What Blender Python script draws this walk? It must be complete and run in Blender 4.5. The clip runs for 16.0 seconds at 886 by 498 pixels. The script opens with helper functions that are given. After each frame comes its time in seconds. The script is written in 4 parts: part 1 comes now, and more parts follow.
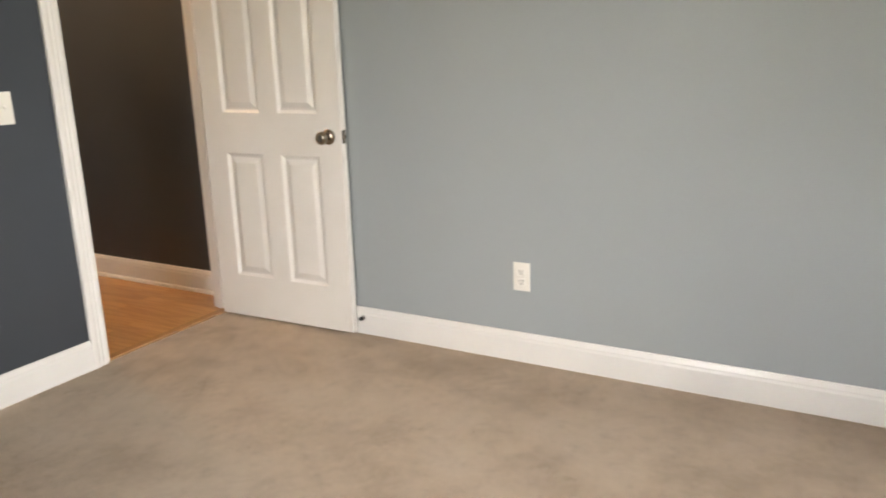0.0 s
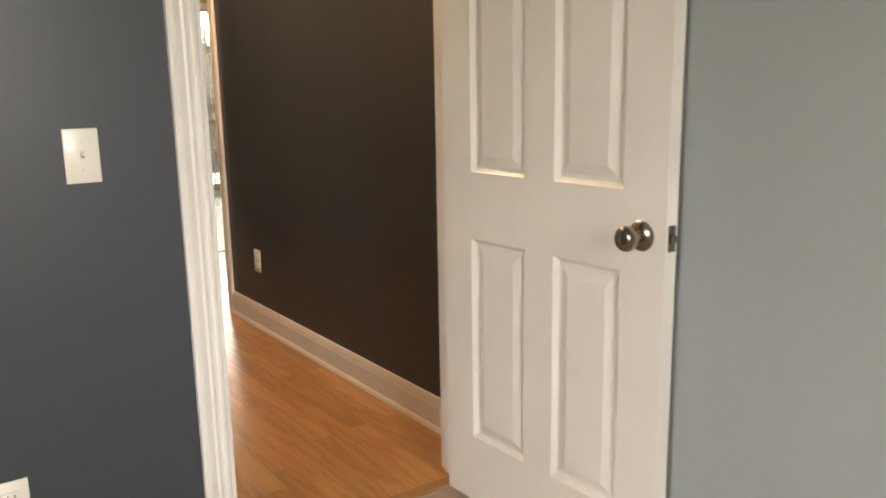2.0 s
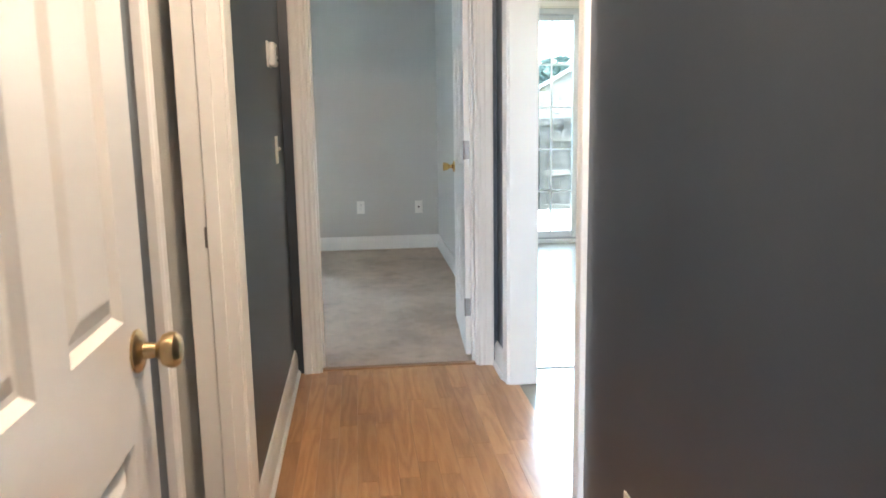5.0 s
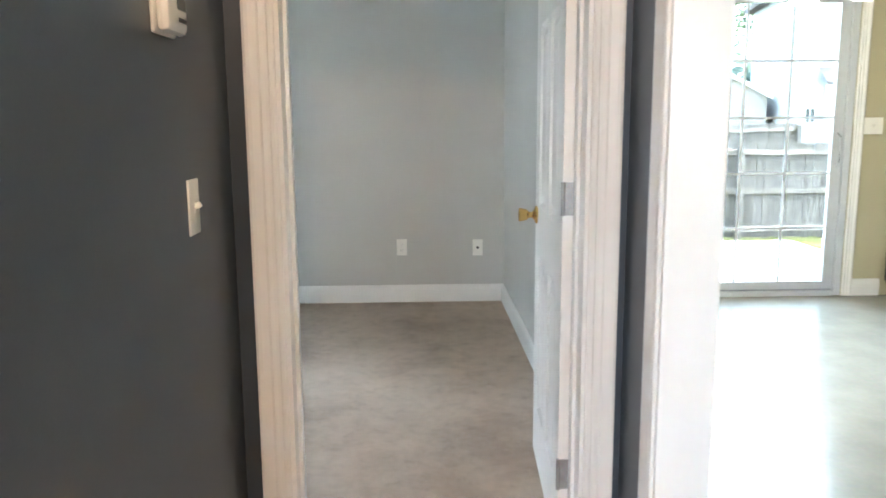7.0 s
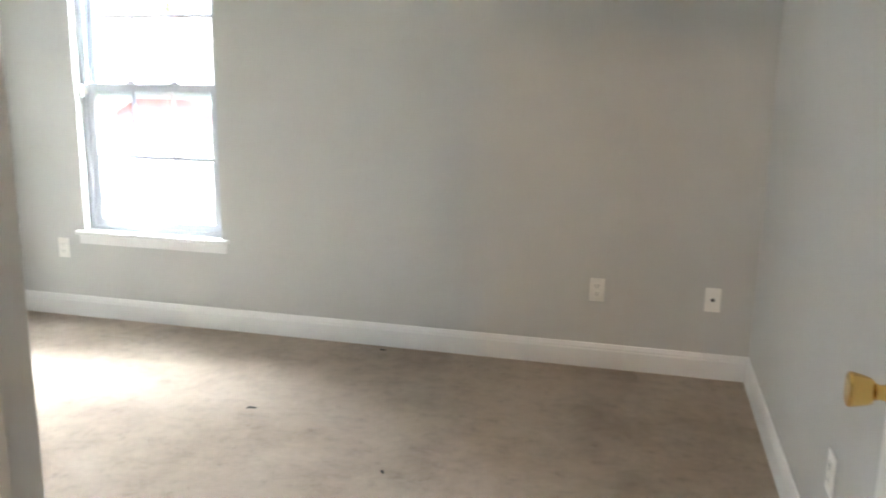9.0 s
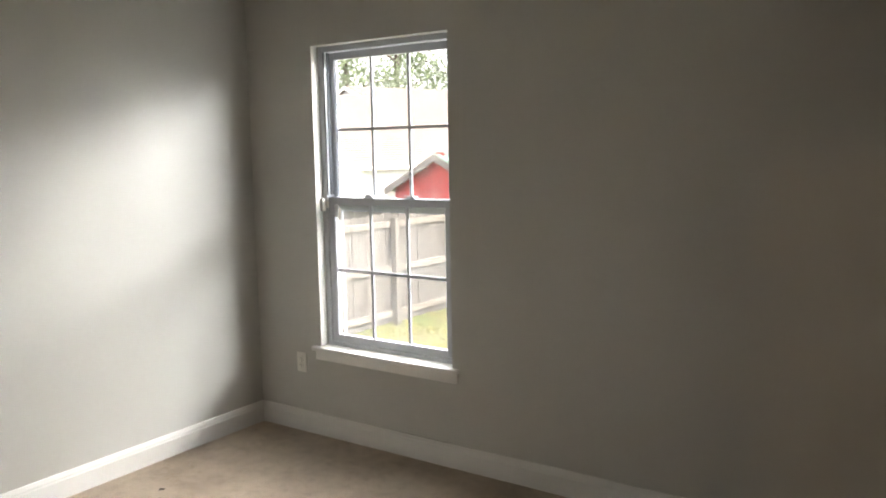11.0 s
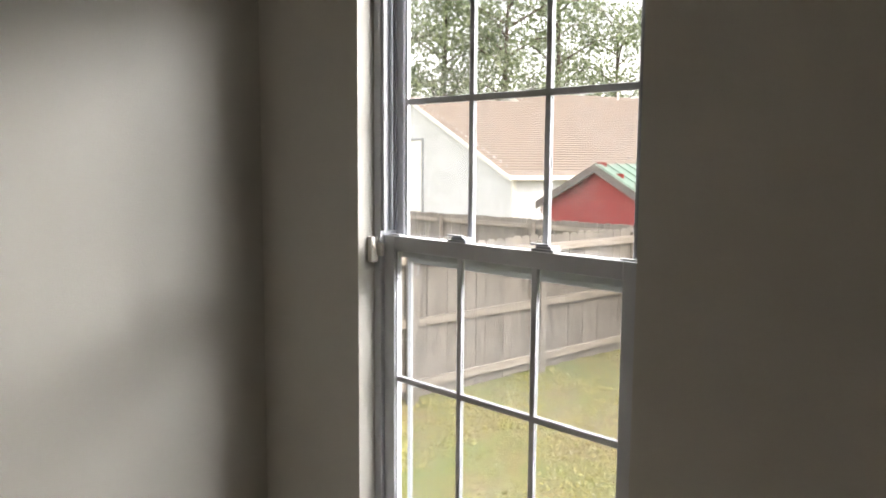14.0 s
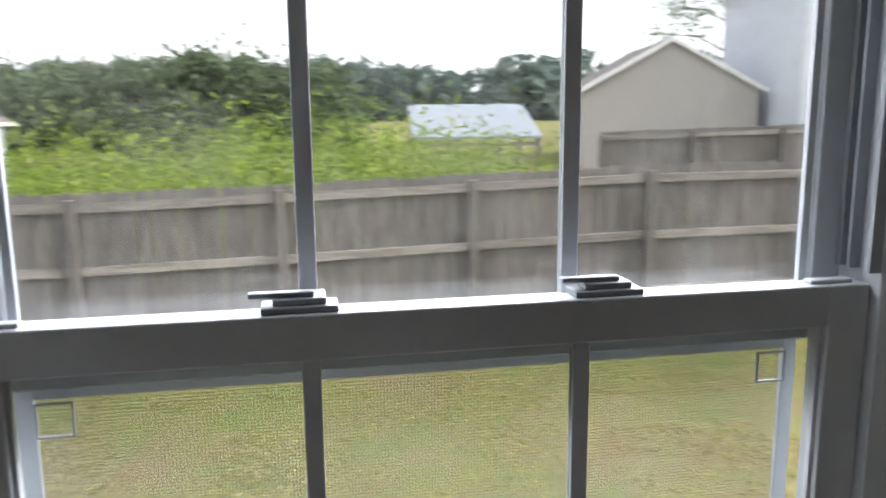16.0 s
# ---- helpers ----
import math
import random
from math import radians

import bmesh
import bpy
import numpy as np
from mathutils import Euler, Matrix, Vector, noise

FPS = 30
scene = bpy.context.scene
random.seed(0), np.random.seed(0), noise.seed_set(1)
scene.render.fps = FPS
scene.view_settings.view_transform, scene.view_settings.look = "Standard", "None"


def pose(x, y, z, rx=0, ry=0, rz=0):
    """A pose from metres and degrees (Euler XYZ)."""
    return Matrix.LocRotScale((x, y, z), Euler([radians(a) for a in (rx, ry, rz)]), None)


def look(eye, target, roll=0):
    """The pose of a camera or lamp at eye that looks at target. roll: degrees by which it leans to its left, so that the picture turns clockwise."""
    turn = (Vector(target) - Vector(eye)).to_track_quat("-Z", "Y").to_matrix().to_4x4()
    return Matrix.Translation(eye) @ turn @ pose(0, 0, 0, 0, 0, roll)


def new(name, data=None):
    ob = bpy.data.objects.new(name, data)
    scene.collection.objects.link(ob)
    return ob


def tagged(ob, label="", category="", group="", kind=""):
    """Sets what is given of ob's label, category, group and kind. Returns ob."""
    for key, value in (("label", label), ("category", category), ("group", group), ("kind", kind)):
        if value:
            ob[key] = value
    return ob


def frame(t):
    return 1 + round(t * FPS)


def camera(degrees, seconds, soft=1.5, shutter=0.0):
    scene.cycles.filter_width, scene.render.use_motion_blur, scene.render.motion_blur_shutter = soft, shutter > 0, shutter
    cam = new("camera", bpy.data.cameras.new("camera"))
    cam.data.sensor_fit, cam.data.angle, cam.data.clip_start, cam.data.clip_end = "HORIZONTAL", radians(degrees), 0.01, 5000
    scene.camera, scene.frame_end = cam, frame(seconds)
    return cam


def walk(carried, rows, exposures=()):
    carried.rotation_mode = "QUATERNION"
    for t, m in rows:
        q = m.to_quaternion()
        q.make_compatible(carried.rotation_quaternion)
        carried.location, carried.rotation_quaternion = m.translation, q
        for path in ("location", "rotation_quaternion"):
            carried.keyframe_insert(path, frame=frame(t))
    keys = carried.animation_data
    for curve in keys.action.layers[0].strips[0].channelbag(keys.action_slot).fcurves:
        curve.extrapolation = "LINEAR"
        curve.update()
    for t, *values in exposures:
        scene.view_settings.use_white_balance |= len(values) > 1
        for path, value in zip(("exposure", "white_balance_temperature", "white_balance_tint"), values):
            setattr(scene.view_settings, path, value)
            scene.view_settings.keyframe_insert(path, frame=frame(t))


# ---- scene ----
cam = camera(58.8, 16.0, soft=1.7, shutter=0.3)
PATH = [
    (0, (-2.837, -2.721, 1.237), (-1.155, -1.765, 0.73), -1.8),
    (0.5, (-2.539, -2.557, 1.228), (-1.01, -1.372, 0.72), -1.6),
    (1, (-2.198, -2.322, 1.235), (-0.756, -1.014, 0.774), -1.8),
    (1.5, (-1.828, -2.076, 1.218), (-0.512, -0.625, 0.812), -0.9),
    (2, (-1.499, -1.78, 1.186), (-0.359, -0.186, 0.786), -1.0),
    (2.5, (-1.16, -1.501, 1.184), (-0.237, 0.224, 0.771), -0.2),
    (3, (-0.926, -1.181, 1.196), (-0.254, 0.657, 0.783), -0.1),
    (3.5, (-0.721, -0.772, 1.215), (-0.288, 1.143, 0.837), -0.6),
    (4, (-0.605, -0.403, 1.244), (-0.303, 1.541, 0.885), -0.7),
    (4.2, (-0.597, -0.251, 1.249), (-0.322, 1.698, 0.893), -0.6),
    (6.3, (-0.47, 1.463, 1.276), (-0.331, 3.43, 0.944), -1.2),
    (6.5, (-0.452, 1.65, 1.289), (-0.328, 3.619, 0.961), -0.9),
    (7, (-0.448, 2.105, 1.278), (-0.386, 4.076, 0.948), -0.4),
    (7.5, (-0.45, 2.585, 1.264), (-0.439, 4.554, 0.914), -0.1),
    (8, (-0.447, 3.03, 1.325), (-0.506, 4.993, 0.943), -0.2),
    (8.2, (-0.43, 3.18, 1.348), (-0.537, 5.14, 0.963), -0.2),
    (8.5, (-0.422, 3.434, 1.362), (-0.599, 5.388, 0.972), -0.4),
    (8.7, (-0.41, 3.594, 1.349), (-0.686, 5.535, 0.953), 0.0),
    (9, (-0.376, 3.785, 1.334), (-0.862, 5.682, 0.928), 0.9),
    (9.5, (-0.346, 3.988, 1.393), (-1.102, 5.778, 0.926), 0.6),
    (10, (-0.41, 4.14, 1.438), (-1.305, 5.872, 0.987), -0.4),
    (10.2, (-0.44, 4.185, 1.462), (-1.384, 5.9, 1.05), -0.7),
    (12.3, (-0.703, 5.004, 1.642), (-2.034, 6.492, 1.518), -0.0),
    (12.5, (-0.801, 5.125, 1.627), (-2.162, 6.586, 1.496), 0.1),
    (13, (-1.084, 5.484, 1.58), (-2.495, 6.893, 1.426), 0.3),
    (13.5, (-1.419, 5.838, 1.531), (-2.843, 7.231, 1.352), 0.4),
    (14, (-1.75, 6.195, 1.521), (-3.167, 7.588, 1.297), 0.4),
    (14.5, (-2.103, 6.476, 1.499), (-3.399, 7.975, 1.227), 0.3),
    (14.8, (-2.36, 6.587, 1.489), (-3.481, 8.22, 1.21), 0.1),
    (15, (-2.514, 6.644, 1.491), (-3.49, 8.365, 1.202), 0.0),
    (15.4, (-2.797, 6.785, 1.48), (-3.36, 8.678, 1.169), -0.5),
    (15.6, (-2.918, 6.843, 1.486), (-3.194, 8.796, 1.158), -0.8),
    (16, (-3.116, 6.948, 1.485), (-2.755, 8.882, 1.128), -0.5),
]
walk(cam, [(t, look(eye, target, roll)) for t, eye, target, roll in PATH],
     exposures=[(0.0, 3.9, 7700, 15), (2.0, 3.75, 8200, 15), (3.0, 3.7, 8300, 14), (3.6, 4.3, 6700, 9), (4.2, 4.75, 5300, 4), (6.4, 4.95, 5200, 4), (7.0, 5.1, 5400, 6), (7.5, 5.25, 5800, 8), (8.0, 5.45, 5800, 9), (8.5, 5.25, 5800, 10), (9.0, 4.75, 6200, 11), (9.5, 3.95, 6400, 12), (10.2, 3.15, 6900, 13), (12.4, 2.65, 7300, 16), (13.5, 2.25, 7500, 16), (14.5, 1.8, 7300, 17), (15.2, 1.62, 6600, 15), (16.0, 1.4, 6600, 15)])

# ---- world, sun and lamps ----
world = bpy.data.worlds.new("sky")
scene.world = world
world.use_nodes = True
wn = world.node_tree.nodes
sky = wn.new("ShaderNodeTexSky")
sky.sky_type, sky.sun_disc = "NISHITA", False
sky.sun_elevation, sky.sun_rotation = radians(50), radians(109)
sky.air_density, sky.dust_density, sky.ozone_density = 1.0, 4.0, 1.0
white_mix = wn.new("ShaderNodeMixRGB")
white_mix.inputs["Fac"].default_value = 0.55
white_mix.inputs["Color2"].default_value = (7.5, 7.8, 8.2, 1)
world.node_tree.links.new(sky.outputs["Color"], white_mix.inputs["Color1"])
world.node_tree.links.new(white_mix.outputs["Color"], wn["Background"].inputs["Color"])
wn["Background"].inputs["Strength"].default_value = 0.15


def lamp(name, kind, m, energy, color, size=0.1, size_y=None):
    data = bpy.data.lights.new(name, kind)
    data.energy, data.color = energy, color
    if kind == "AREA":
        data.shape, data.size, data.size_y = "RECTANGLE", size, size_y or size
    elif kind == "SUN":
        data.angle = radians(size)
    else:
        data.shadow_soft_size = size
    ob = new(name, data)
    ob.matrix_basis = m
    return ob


lamp("sun", "SUN", look((20, 5, 26), (0, 12, 0)), 1.05, (1.0, 0.96, 0.9), 10.0)
lamp("window_daylight", "AREA", look((-6.4, -1.62, 2.4), (-4.3, -1.56, 1.3)), 13, (0.90, 0.95, 1.0), 1.1, 1.1)
# Added fill through an invented back opening; lifts the slate wall and hall
lamp("slate_wall_fill", "AREA", look((-1.75, -5.9, 2.1), (-1.55, -4.0, 1.3)), 17, (0.86, 0.93, 1.0), 1.1, 1.1)
# Two unseen panels added high outdoors to brighten the back bedroom's wall and floor
lamp("bedroom_wall_fill", "AREA", look((-0.7, 12.6, 3.95), (-3.0, 7.5, 1.3)), 345, (0.90, 0.95, 1.0), 5.4, 1.9)
lamp("bedroom_floor_fill", "AREA", look((-4.8, 12.4, 4.9), (-2.3, 6.2, 0.2)), 235, (0.90, 0.95, 1.0), 7.5, 2.2)
# Unseen lamp added above the patio to light the dining floor and hall
lamp("patio_door_fill", "AREA", look((2.9, 10.2, 3.1), (0.2, 4.0, 0.6)), 135, (0.86, 0.93, 1.0), 3.2, 1.3)
lamp("hall_lamp", "POINT", pose(-0.45, 1.3, 2.45), 4.6, (1.0, 0.64, 0.38), 0.09)
lamp("dining_lamp", "POINT", pose(1.42, 5.75, 1.78), 2.5, (1.0, 0.8, 0.55), 0.05)


# ---- materials ----
def material(name, color, rough=0.6, metal=0.0, vary=0.06, scale=3.0, bump=0.02, bump_scale=180.0, second=None, spec=0.5, coat=0.0):
    """Paint-like surface: two scales of variation in colour, and a fine relief."""
    m = bpy.data.materials.new(name)
    m.use_nodes = True
    n, l = m.node_tree.nodes, m.node_tree.links
    b = n["Principled BSDF"]
    co = n.new("ShaderNodeTexCoord").outputs["Object"]
    big, fine = n.new("ShaderNodeTexNoise"), n.new("ShaderNodeTexNoise")
    for node, s, d in ((big, scale, 4), (fine, bump_scale, 3)):
        node.inputs["Scale"].default_value, node.inputs["Detail"].default_value = s, d
        l.new(co, node.inputs["Vector"])
    ramp = n.new("ShaderNodeValToRGB")
    lo = second or tuple(c * (1 - vary) for c in color)
    hi = color if second else tuple(min(1, c * (1 + vary)) for c in color)
    ramp.color_ramp.elements[0].position, ramp.color_ramp.elements[1].position = 0.32, 0.68
    ramp.color_ramp.elements[0].color, ramp.color_ramp.elements[1].color = (*lo, 1), (*hi, 1)
    l.new(big.outputs["Fac"], ramp.inputs["Fac"])
    mix = n.new("ShaderNodeMixRGB")
    mix.blend_type = "MULTIPLY"
    mix.inputs["Fac"].default_value = min(1, vary * 2)
    l.new(ramp.outputs["Color"], mix.inputs["Color1"])
    l.new(fine.outputs["Color"], mix.inputs["Color2"])
    l.new(mix.outputs["Color"], b.inputs["Base Color"])
    bp = n.new("ShaderNodeBump")
    bp.inputs["Strength"].default_value, bp.inputs["Distance"].default_value = min(1, bump * 10), 0.002
    l.new(fine.outputs["Fac"], bp.inputs["Height"])
    l.new(bp.outputs["Normal"], b.inputs["Normal"])
    b.inputs["Roughness"].default_value, b.inputs["Metallic"].default_value = rough, metal
    b.inputs["Specular IOR Level"].default_value, b.inputs["Coat Weight"].default_value = spec, coat
    return m


def nodes_of(name):
    m = bpy.data.materials.new(name)
    m.use_nodes = True
    return m, m.node_tree.nodes, m.node_tree.links, m.node_tree.nodes["Principled BSDF"]


def ramp_of(n, stops):
    r = n.new("ShaderNodeValToRGB")
    els = r.color_ramp.elements
    while len(els) < len(stops):
        els.new(0.5)
    for e, (p, c) in zip(els, stops):
        e.position, e.color = p, (*c, 1)
    return r


def noise_of(n, l, vec, scale, detail=4, rough=0.55):
    t = n.new("ShaderNodeTexNoise")
    t.inputs["Scale"].default_value, t.inputs["Detail"].default_value, t.inputs["Roughness"].default_value = scale, detail, rough
    l.new(vec, t.inputs["Vector"])
    return t


def carpet_material(name, base, stain, pale, worn=0.75):
    m, n, l, b = nodes_of(name)
    co = n.new("ShaderNodeTexCoord").outputs["Object"]
    big, mid, fine = noise_of(n, l, co, 1.7, 6, 0.68), noise_of(n, l, co, 13.0, 6, 0.78), noise_of(n, l, co, 260.0, 2)
    r1 = ramp_of(n, [(0.36, stain), (0.5, base), (0.64, pale)])
    l.new(big.outputs["Fac"], r1.inputs["Fac"])
    r2 = ramp_of(n, [(0.30, (0.52, 0.48, 0.43)), (0.44, (0.88, 0.87, 0.85)), (0.56, (1, 1, 1))])
    l.new(mid.outputs["Fac"], r2.inputs["Fac"])
    r3 = ramp_of(n, [(0.3, (0.75, 0.75, 0.75)), (0.7, (1, 1, 1))])
    l.new(fine.outputs["Fac"], r3.inputs["Fac"])
    a, c = n.new("ShaderNodeMixRGB"), n.new("ShaderNodeMixRGB")
    for x in (a, c):
        x.blend_type = "MULTIPLY"
        x.inputs["Fac"].default_value = worn
    l.new(r1.outputs["Color"], a.inputs["Color1"])
    l.new(r2.outputs["Color"], a.inputs["Color2"])
    l.new(a.outputs["Color"], c.inputs["Color1"])
    l.new(r3.outputs["Color"], c.inputs["Color2"])
    l.new(c.outputs["Color"], b.inputs["Base Color"])
    add = n.new("ShaderNodeMath")
    add.operation = "MULTIPLY_ADD"
    add.inputs[1].default_value = 1.3
    l.new(mid.outputs["Fac"], add.inputs[0])
    l.new(fine.outputs["Fac"], add.inputs[2])
    bp = n.new("ShaderNodeBump")
    bp.inputs["Strength"].default_value, bp.inputs["Distance"].default_value = 1.0, 0.02
    l.new(add.outputs[0], bp.inputs["Height"])
    l.new(bp.outputs["Normal"], b.inputs["Normal"])
    b.inputs["Roughness"].default_value, b.inputs["Specular IOR Level"].default_value = 0.95, 0.1
    b.inputs["Sheen Weight"].default_value = 0.25
    return m


def plank_material(name, dark, mid, light, rough, along="Y", stretch=9.0, spread=0.16, rings=26.0, figure=0.13, coarse_detail=3, speck=1.0):
    """Wood with grain along one axis; each piece has its own shade and its own part of the grain."""
    m, n, l, b = nodes_of(name)
    tc, info = n.new("ShaderNodeTexCoord"), n.new("ShaderNodeObjectInfo")
    mp = n.new("ShaderNodeMapping")
    k = {"X": (1, stretch, stretch), "Y": (stretch, 1, stretch), "Z": (stretch, stretch, 1)}[along]
    mp.inputs["Scale"].default_value = k
    shift = n.new("ShaderNodeVectorMath")
    shift.operation = "MULTIPLY_ADD"
    shift.inputs[1].default_value = (37, 53, 71)
    l.new(info.outputs["Random"], shift.inputs[0])
    l.new(tc.outputs["Object"], shift.inputs[2])
    l.new(shift.outputs["Vector"], mp.inputs["Vector"])
    coarse = noise_of(n, l, mp.outputs["Vector"], 1.3, coarse_detail, 0.55)
    waves = n.new("ShaderNodeMath")
    waves.operation = "MULTIPLY"
    waves.inputs[1].default_value = rings
    l.new(coarse.outputs["Fac"], waves.inputs[0])
    sine = n.new("ShaderNodeMath")
    sine.operation = "SINE"
    l.new(waves.outputs[0], sine.inputs[0])
    fine = noise_of(n, l, mp.outputs["Vector"], 14.0, 4, 0.65)
    mixv = n.new("ShaderNodeMath")
    mixv.operation = "MULTIPLY_ADD"
    mixv.inputs[1].default_value = figure
    l.new(sine.outputs[0], mixv.inputs[0])
    calm = n.new("ShaderNodeMath")
    calm.operation = "MULTIPLY_ADD"
    calm.inputs[1].default_value, calm.inputs[2].default_value = speck, 0.5 * (1 - speck)
    l.new(fine.outputs["Fac"], calm.inputs[0])
    l.new(calm.outputs[0], mixv.inputs[2])
    r = ramp_of(n, [(0.3, dark), (0.5, mid), (0.72, light)])
    l.new(mixv.outputs[0], r.inputs["Fac"])
    hsv = n.new("ShaderNodeHueSaturation")
    mr = n.new("ShaderNodeMapRange")
    mr.inputs["To Min"].default_value, mr.inputs["To Max"].default_value = 1 - spread, 1 + spread
    l.new(info.outputs["Random"], mr.inputs["Value"])
    l.new(mr.outputs["Result"], hsv.inputs["Value"])
    l.new(r.outputs["Color"], hsv.inputs["Color"])
    l.new(hsv.outputs["Color"], b.inputs["Base Color"])
    bp = n.new("ShaderNodeBump")
    bp.inputs["Strength"].default_value, bp.inputs["Distance"].default_value = 0.15, 0.002
    l.new(fine.outputs["Fac"], bp.inputs["Height"])
    l.new(bp.outputs["Normal"], b.inputs["Normal"])
    b.inputs["Roughness"].default_value = rough
    return m


def glass_material(name, dirty=0.0):
    m, n, l, b = nodes_of(name)
    b.inputs["Base Color"].default_value = (0.97, 0.99, 0.98, 1)
    b.inputs["Transmission Weight"].default_value, b.inputs["IOR"].default_value = 1.0, 1.45
    b.inputs["Roughness"].default_value = 0.0
    if dirty:
        co = n.new("ShaderNodeTexCoord").outputs["Object"]
        t = noise_of(n, l, co, 9.0, 6, 0.75)
        r = ramp_of(n, [(0.45, (0.012, 0.012, 0.012)), (0.78, (dirty, dirty, dirty))])
        l.new(t.outputs["Fac"], r.inputs["Fac"])
        film = n.new("ShaderNodeBsdfDiffuse")
        film.inputs["Color"].default_value = (0.8, 0.8, 0.8, 1)
        mix = n.new("ShaderNodeMixShader")
        l.new(r.outputs["Color"], mix.inputs["Fac"])
        l.new(b.outputs["BSDF"], mix.inputs[1])
        l.new(film.outputs["BSDF"], mix.inputs[2])
        l.new(mix.outputs["Shader"], n["Material Output"].inputs["Surface"])
    return m


def dimming_glass(name, tint):
    """Thin dimming pane: passes light straight through in its colour, and mirrors by Fresnel."""
    m, n, l, b = nodes_of(name)
    clear, gloss, mix, fr = n.new("ShaderNodeBsdfTransparent"), n.new("ShaderNodeBsdfGlossy"), n.new("ShaderNodeMixShader"), n.new("ShaderNodeFresnel")
    clear.inputs["Color"].default_value = (*tint, 1)
    gloss.inputs["Roughness"].default_value = 0.02
    fr.inputs["IOR"].default_value = 1.45
    l.new(fr.outputs["Fac"], mix.inputs["Fac"])
    l.new(clear.outputs["BSDF"], mix.inputs[1])
    l.new(gloss.outputs["BSDF"], mix.inputs[2])
    l.new(mix.outputs["Shader"], n["Material Output"].inputs["Surface"])
    return m


def leaf_material(name, dark, light):
    m, n, l, b = nodes_of(name)
    g = n.new("ShaderNodeNewGeometry")
    r = ramp_of(n, [(0.0, dark), (1.0, light)])
    l.new(g.outputs["Random Per Island"], r.inputs["Fac"])
    l.new(r.outputs["Color"], b.inputs["Base Color"])
    b.inputs["Roughness"].default_value = 0.7
    b.inputs["Specular IOR Level"].default_value = 0.2
    tr = n.new("ShaderNodeBsdfTranslucent")
    l.new(r.outputs["Color"], tr.inputs["Color"])
    mix = n.new("ShaderNodeMixShader")
    mix.inputs["Fac"].default_value = 0.3
    l.new(b.outputs["BSDF"], mix.inputs[1])
    l.new(tr.outputs["BSDF"], mix.inputs[2])
    l.new(mix.outputs["Shader"], n["Material Output"].inputs["Surface"])
    return m


def ground_material():
    m, n, l, b = nodes_of("lawn")
    co = n.new("ShaderNodeTexCoord").outputs["Object"]
    big, mid, fine = noise_of(n, l, co, 0.5, 5, 0.6), noise_of(n, l, co, 3.5, 6, 0.75), noise_of(n, l, co, 45.0, 4, 0.7)
    mixv = n.new("ShaderNodeMath")
    mixv.operation = "MULTIPLY_ADD"
    mixv.inputs[1].default_value = 0.8
    l.new(big.outputs["Fac"], mixv.inputs[0])
    l.new(mid.outputs["Fac"], mixv.inputs[2])
    half = n.new("ShaderNodeMath")
    half.operation = "MULTIPLY"
    half.inputs[1].default_value = 0.56
    l.new(mixv.outputs[0], half.inputs[0])
    r = ramp_of(n, [(0.38, (0.30, 0.225, 0.11)), (0.46, (0.31, 0.27, 0.12)), (0.53, (0.26, 0.27, 0.09)), (0.64, (0.20, 0.265, 0.07))])
    l.new(half.outputs[0], r.inputs["Fac"])
    r2 = ramp_of(n, [(0.3, (0.5, 0.5, 0.5)), (0.7, (1, 1, 1))])
    l.new(fine.outputs["Fac"], r2.inputs["Fac"])
    mul = n.new("ShaderNodeMixRGB")
    mul.blend_type = "MULTIPLY"
    mul.inputs["Fac"].default_value = 0.9
    l.new(r.outputs["Color"], mul.inputs["Color1"])
    l.new(r2.outputs["Color"], mul.inputs["Color2"])
    l.new(mul.outputs["Color"], b.inputs["Base Color"])
    bp = n.new("ShaderNodeBump")
    bp.inputs["Strength"].default_value, bp.inputs["Distance"].default_value = 1.0, 0.06
    l.new(fine.outputs["Fac"], bp.inputs["Height"])
    l.new(bp.outputs["Normal"], b.inputs["Normal"])
    b.inputs["Roughness"].default_value, b.inputs["Specular IOR Level"].default_value = 0.95, 0.1
    return m


def screen_material():
    m, n, l, b = nodes_of("insect_screen")
    co = n.new("ShaderNodeTexCoord").outputs["Object"]
    sep = n.new("ShaderNodeSeparateXYZ")
    l.new(co, sep.inputs[0])
    lines = []
    for axis in ("X", "Z"):
        k = n.new("ShaderNodeMath")
        k.operation = "PINGPONG"
        k.inputs[1].default_value = 0.0016
        l.new(sep.outputs[axis], k.inputs[0])
        lt = n.new("ShaderNodeMath")
        lt.operation = "LESS_THAN"
        lt.inputs[1].default_value = 0.00028
        l.new(k.outputs[0], lt.inputs[0])
        lines.append(lt)
    mx = n.new("ShaderNodeMath")
    mx.operation = "MAXIMUM"
    l.new(lines[0].outputs[0], mx.inputs[0])
    l.new(lines[1].outputs[0], mx.inputs[1])
    l.new(mx.outputs[0], b.inputs["Alpha"])
    b.inputs["Base Color"].default_value = (0.25, 0.25, 0.25, 1)
    return m


DARK = material("slate_paint", (0.042, 0.051, 0.063), 0.40, spec=0.5, vary=0.07, scale=1.6, bump=0.012)
GREY = material("grey_paint", (0.50, 0.495, 0.46), 0.5, vary=0.025, scale=1.2, bump=0.03)
BLUEGREY = material("blue_grey_paint", (0.325, 0.36, 0.37), 0.5, vary=0.025, scale=1.2, bump=0.03)
YELLOW = material("pale_yellow_paint", (0.47, 0.43, 0.28), 0.6, vary=0.03, scale=1.5)
CEIL = material("white_ceiling_paint", (0.84, 0.83, 0.80), 0.9, vary=0.02, bump=0.06, bump_scale=90)
TRIM = material("white_trim_paint", (0.74, 0.73, 0.70), 0.32, vary=0.03, scale=4, bump=0.01, bump_scale=60)
